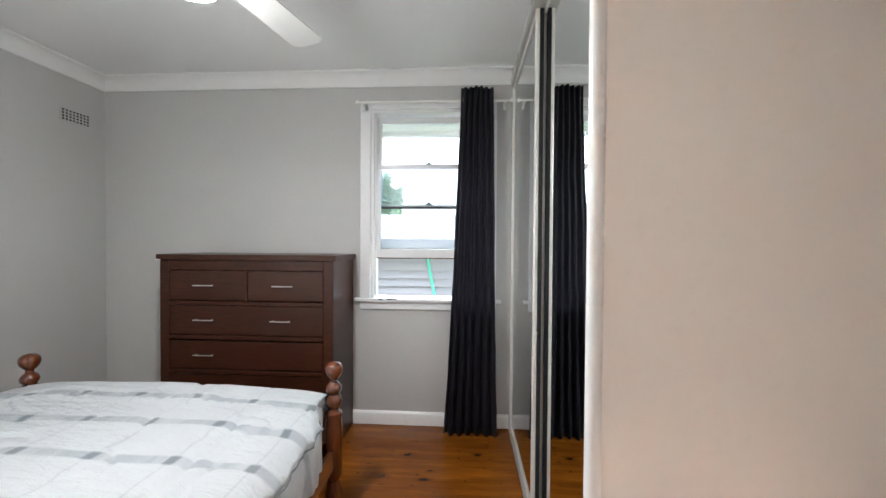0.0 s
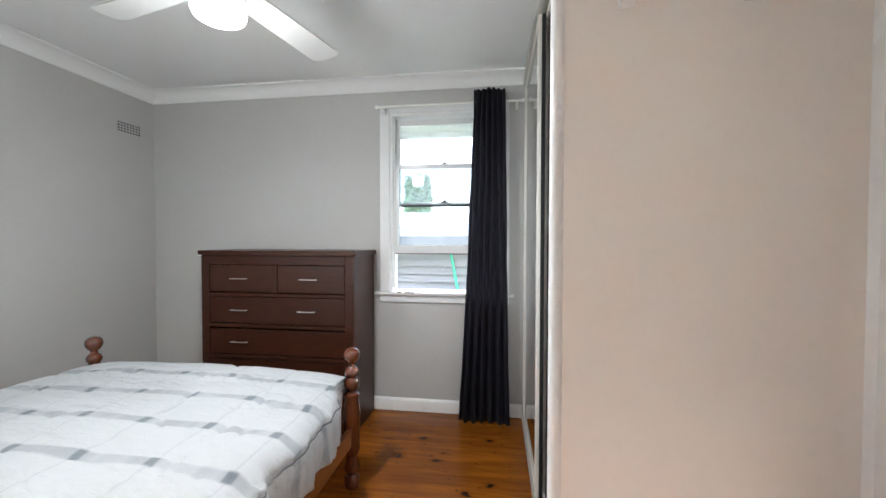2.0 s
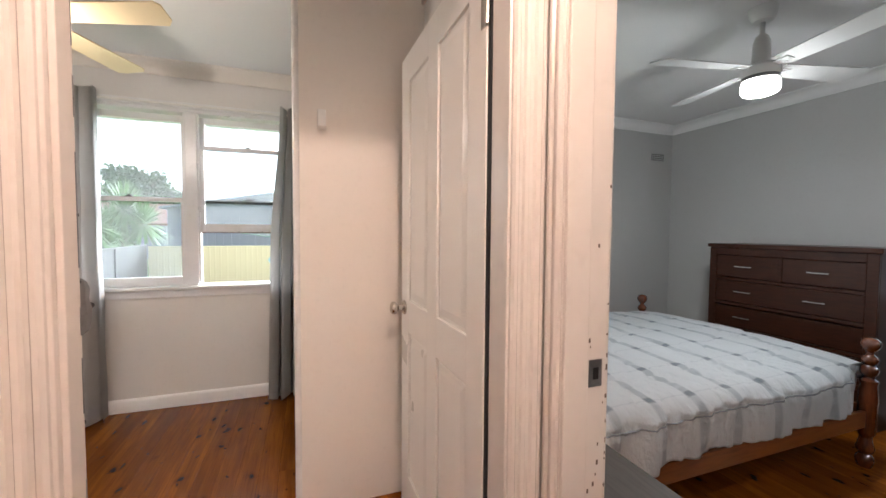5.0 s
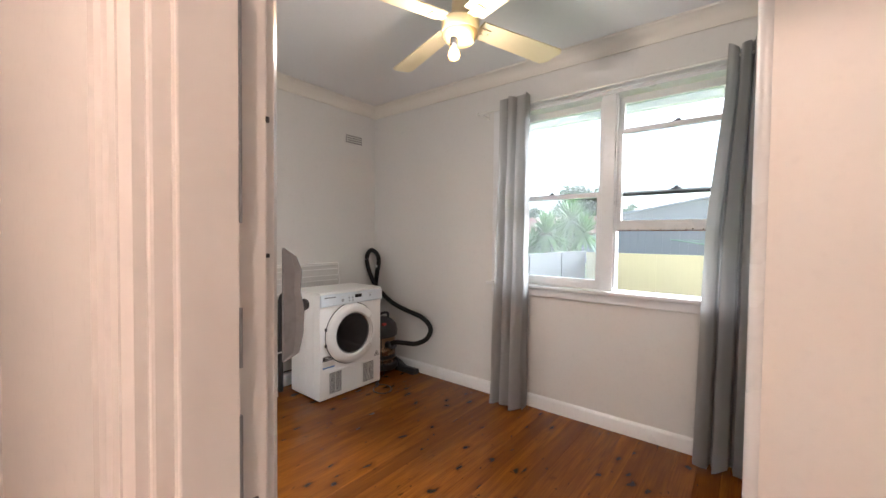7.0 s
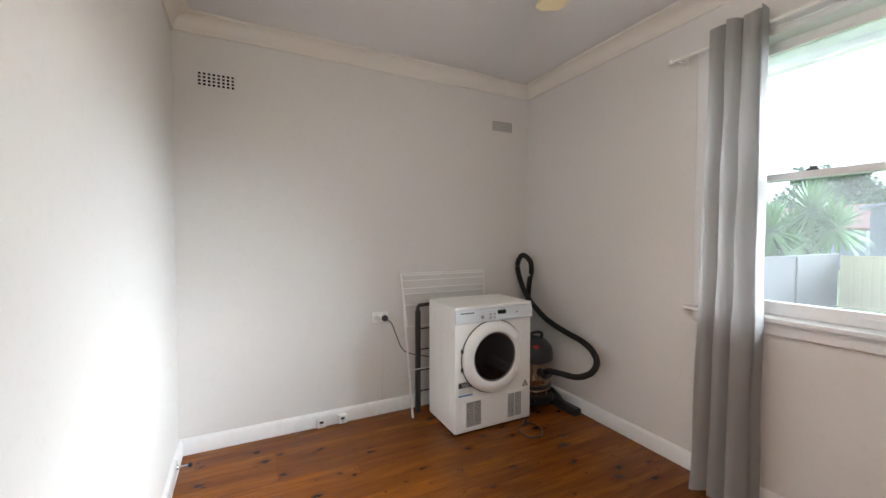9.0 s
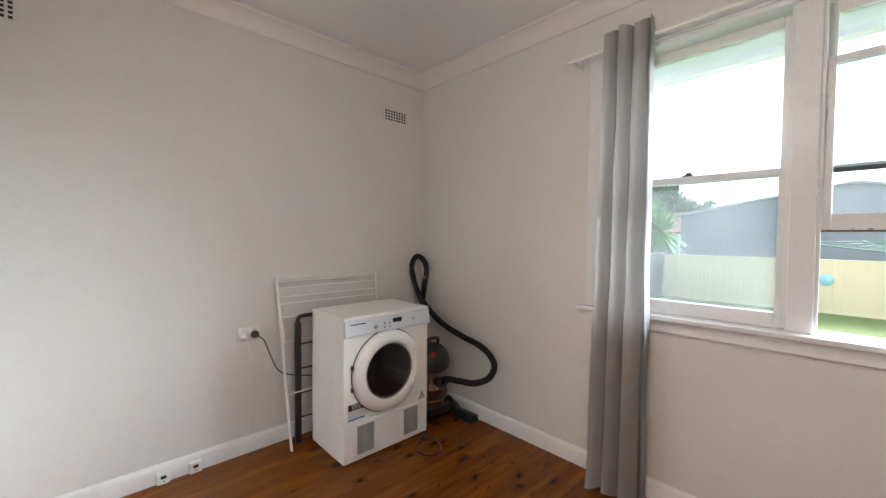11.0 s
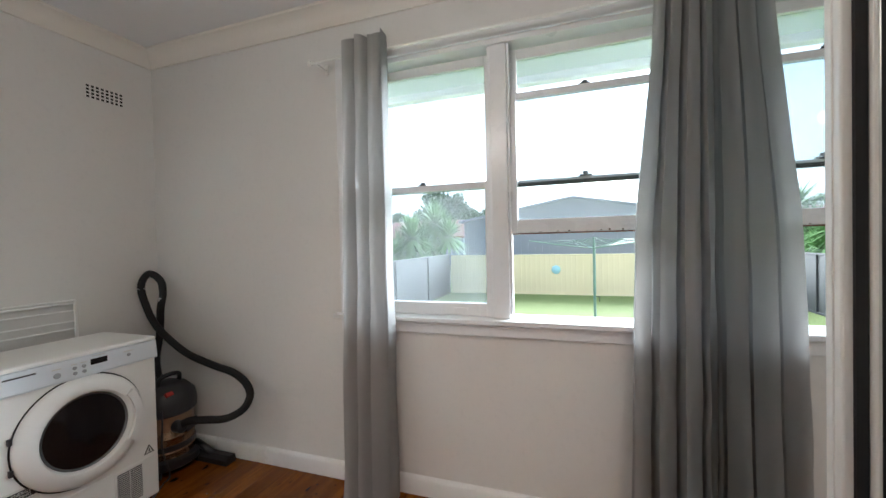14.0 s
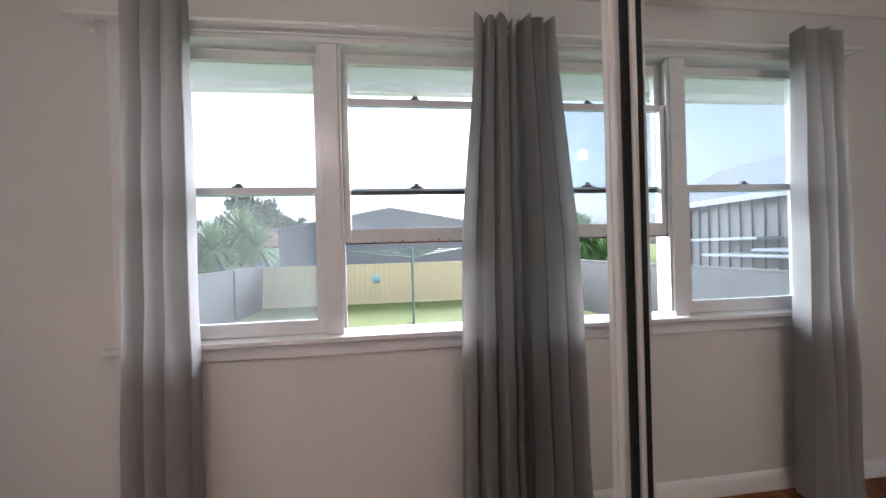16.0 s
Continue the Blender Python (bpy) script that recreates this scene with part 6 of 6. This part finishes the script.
for i in range(46):
    o = new("roof_rib", rib)
    o.parent = nh
    o.location = (-9.0 + i * 0.36, 0, 0)
part("hose", tube(nb(), [(-0.66, NY - 0.03, 1.12), (-0.60, NY - 0.03, 0.80), (-0.53, NY - 0.03, 0.45), (-0.35, NY - 0.03, GZ)], 0.028, 8), M_CORD, nh, "bright green hose against the boards")


# ---------------------------------------------------------------- plants
def yucca(name, place, trunk, heads, label, seed):
    """A trunk with heads of long drooping sword leaves."""
    ob = thing(name, place, label, "palm")
    r = random.Random(seed)
    part("trunk", tube(nb(), [(0, 0, 0), (0.03, 0.02, trunk * 0.5), (0, 0, trunk)], 0.10, 10), M_BARK, ob)
    for hx, hy, hz, size in heads:
        if abs(hx) + abs(hy) > 0.05:
            part("limb", tube(nb(), [(0, 0, trunk * 0.8), (hx * 0.6, hy * 0.6, hz - size * 0.35), (hx, hy, hz)], 0.06, 8), M_BARK, ob)
        bm = nb()
        for k in range(300):
            a = r.uniform(0, 2 * math.pi)
            el = r.uniform(-0.95, 1.45)
            ln = size * r.uniform(0.75, 1.1)
            d = Vector((math.cos(a) * math.cos(el), math.sin(a) * math.cos(el), math.sin(el)))
            side = d.cross(Vector((0, 0, 1)))
            side = side.normalized() * 0.034 if side.length > 0.01 else Vector((0.034, 0, 0))
            c = Vector((hx, hy, hz))
            droop = Vector((0, 0, -0.22 * ln * max(0.0, math.cos(el))))
            p = [c, c + d * ln * 0.5 + droop * 0.2, c + d * ln + droop]
            v = [bm.verts.new(q) for q in (p[0] - side * 0.6, p[0] + side * 0.6, p[1] + side, p[1] - side, p[2])]
            bm.faces.new((v[0], v[1], v[2], v[3]))
            bm.faces.new((v[3], v[2], v[4]))
        part("leaf_head", bm, M_LEAF, ob)
    return ob


yucca("yucca_palm", (-15.9, -7.1, GZ), 2.3, [(0, 0, 2.65, 1.2), (0.1, 0.55, 2.15, 1.1), (0.2, -0.35, 2.0, 1.05)], "tall spiky green yucca palm behind the side fence", 2)
yucca("yucca_palm", (-13.4, -7.05, GZ), 1.7, [(0, 0, 2.05, 1.05), (0.1, -0.4, 1.55, 1.0), (-0.2, 0.3, 1.5, 0.7)], "lower spiky green yucca behind the fence", 5)
yucca("yucca_palm", (-12.3, -7.3, GZ), 1.1, [(0, 0, 1.5, 0.8)], "low spiky green yucca by the shed", 8)


def tree(name, place, height, spread, label, seed, clumps=46, leaf=M_TREE):
    ob = thing(name, place, label, "tree")
    r = random.Random(seed)
    tr = nb()
    rings = [(0.035 * height * (1 - 0.7 * k / 5), height * 0.62 * k / 5) for k in range(6)]
    lathe(tr, rings + [(0.0, height * 0.63)], (0, 0, 0), 10)
    part("trunk", tr, M_BARK, ob)
    bm = nb()
    for k in range(clumps):
        a, q, zz = r.uniform(0, 2 * math.pi), r.uniform(0.1, 1) ** 0.6, r.uniform(0.42, 0.98)
        rad = spread * q * (1.15 - abs(zz - 0.62) * 1.5)
        c = Vector((math.cos(a) * rad, math.sin(a) * rad, height * zz))
        if k % 5 == 0:
            tb = nb()
            tube(tb, [(0, 0, height * 0.45), c * 0.5 + Vector((0, 0, height * 0.28)), c], 0.006 * height, 6)
            part("limb", tb, M_BARK, ob)
        size = height * r.uniform(0.07, 0.13)
        for _ in range(60):
            d = Vector((r.gauss(0, 1), r.gauss(0, 1), r.gauss(0, 0.7))).normalized() * size * r.uniform(0.3, 1.1)
            p = c + d
            u = Vector((r.gauss(0, 1), r.gauss(0, 1), r.gauss(0, 1))).normalized() * height * 0.028
            w = u.orthogonal().normalized() * height * 0.019
            vs = [bm.verts.new(p + u), bm.verts.new(p + w), bm.verts.new(p - u), bm.verts.new(p - w)]
            bm.faces.new(vs)
    part("crown", bm, leaf, ob)
    return ob


tree("tree", (-52, -18.9, GZ), 8.6, 3.4, "leafy green tree beyond the houses", 3, 70)
tree("tree", (-54, -14.6, GZ), 6.4, 2.8, "leafy green tree beyond the houses", 4)
tree("tree", (-50, -24.0, GZ), 6.0, 3.4, "leafy green tree beyond the houses", 6)
tree("tree", (-60, -4.0, GZ), 6.6, 2.6, "leafy green tree behind the steel shed", 7)
tree("tree", (-7.6, 37.0, GZ), 8.2, 0.72, "slim pale green tree beyond the neighbouring roof", 12, 170, M_PALELEAF)

# ---------------------------------------------------------------- floorboards
BOARD = 0.103
BREAK = random.Random(17)


def board_mesh(length):
    bm = nb()
    w = BOARD - 0.0008
    prof = [(-w / 2, -0.02), (w / 2, -0.02), (w / 2, 0.0), (-w / 2, 0.0)]
    prism(bm, prof, "x", 0.0, length - 0.001)
    return mesh_of("floorboard", bm, M_FLOOR)


ROWS_Y = [YS2 + BOARD * (i + 0.5) for i in range(int((YN - YS2) / BOARD) + 1)]
cache = {}
for y in ROWS_Y:
    x0, x1 = (XW2 + 0.001 if y < YH else XW2, HALL_E if y < YS else XE)
    cut = x0 + BREAK.choice([1.1, 1.6, 2.0, 2.4, 2.9])
    for s, e in ((x0, cut), (cut, x1)):
        ln = round(e - s, 2)
        if ln not in cache:
            cache[ln] = board_mesh(ln)
        o = new("floorboard", cache[ln])
        o.parent = floor
        o.location = (s, y, 0.0)
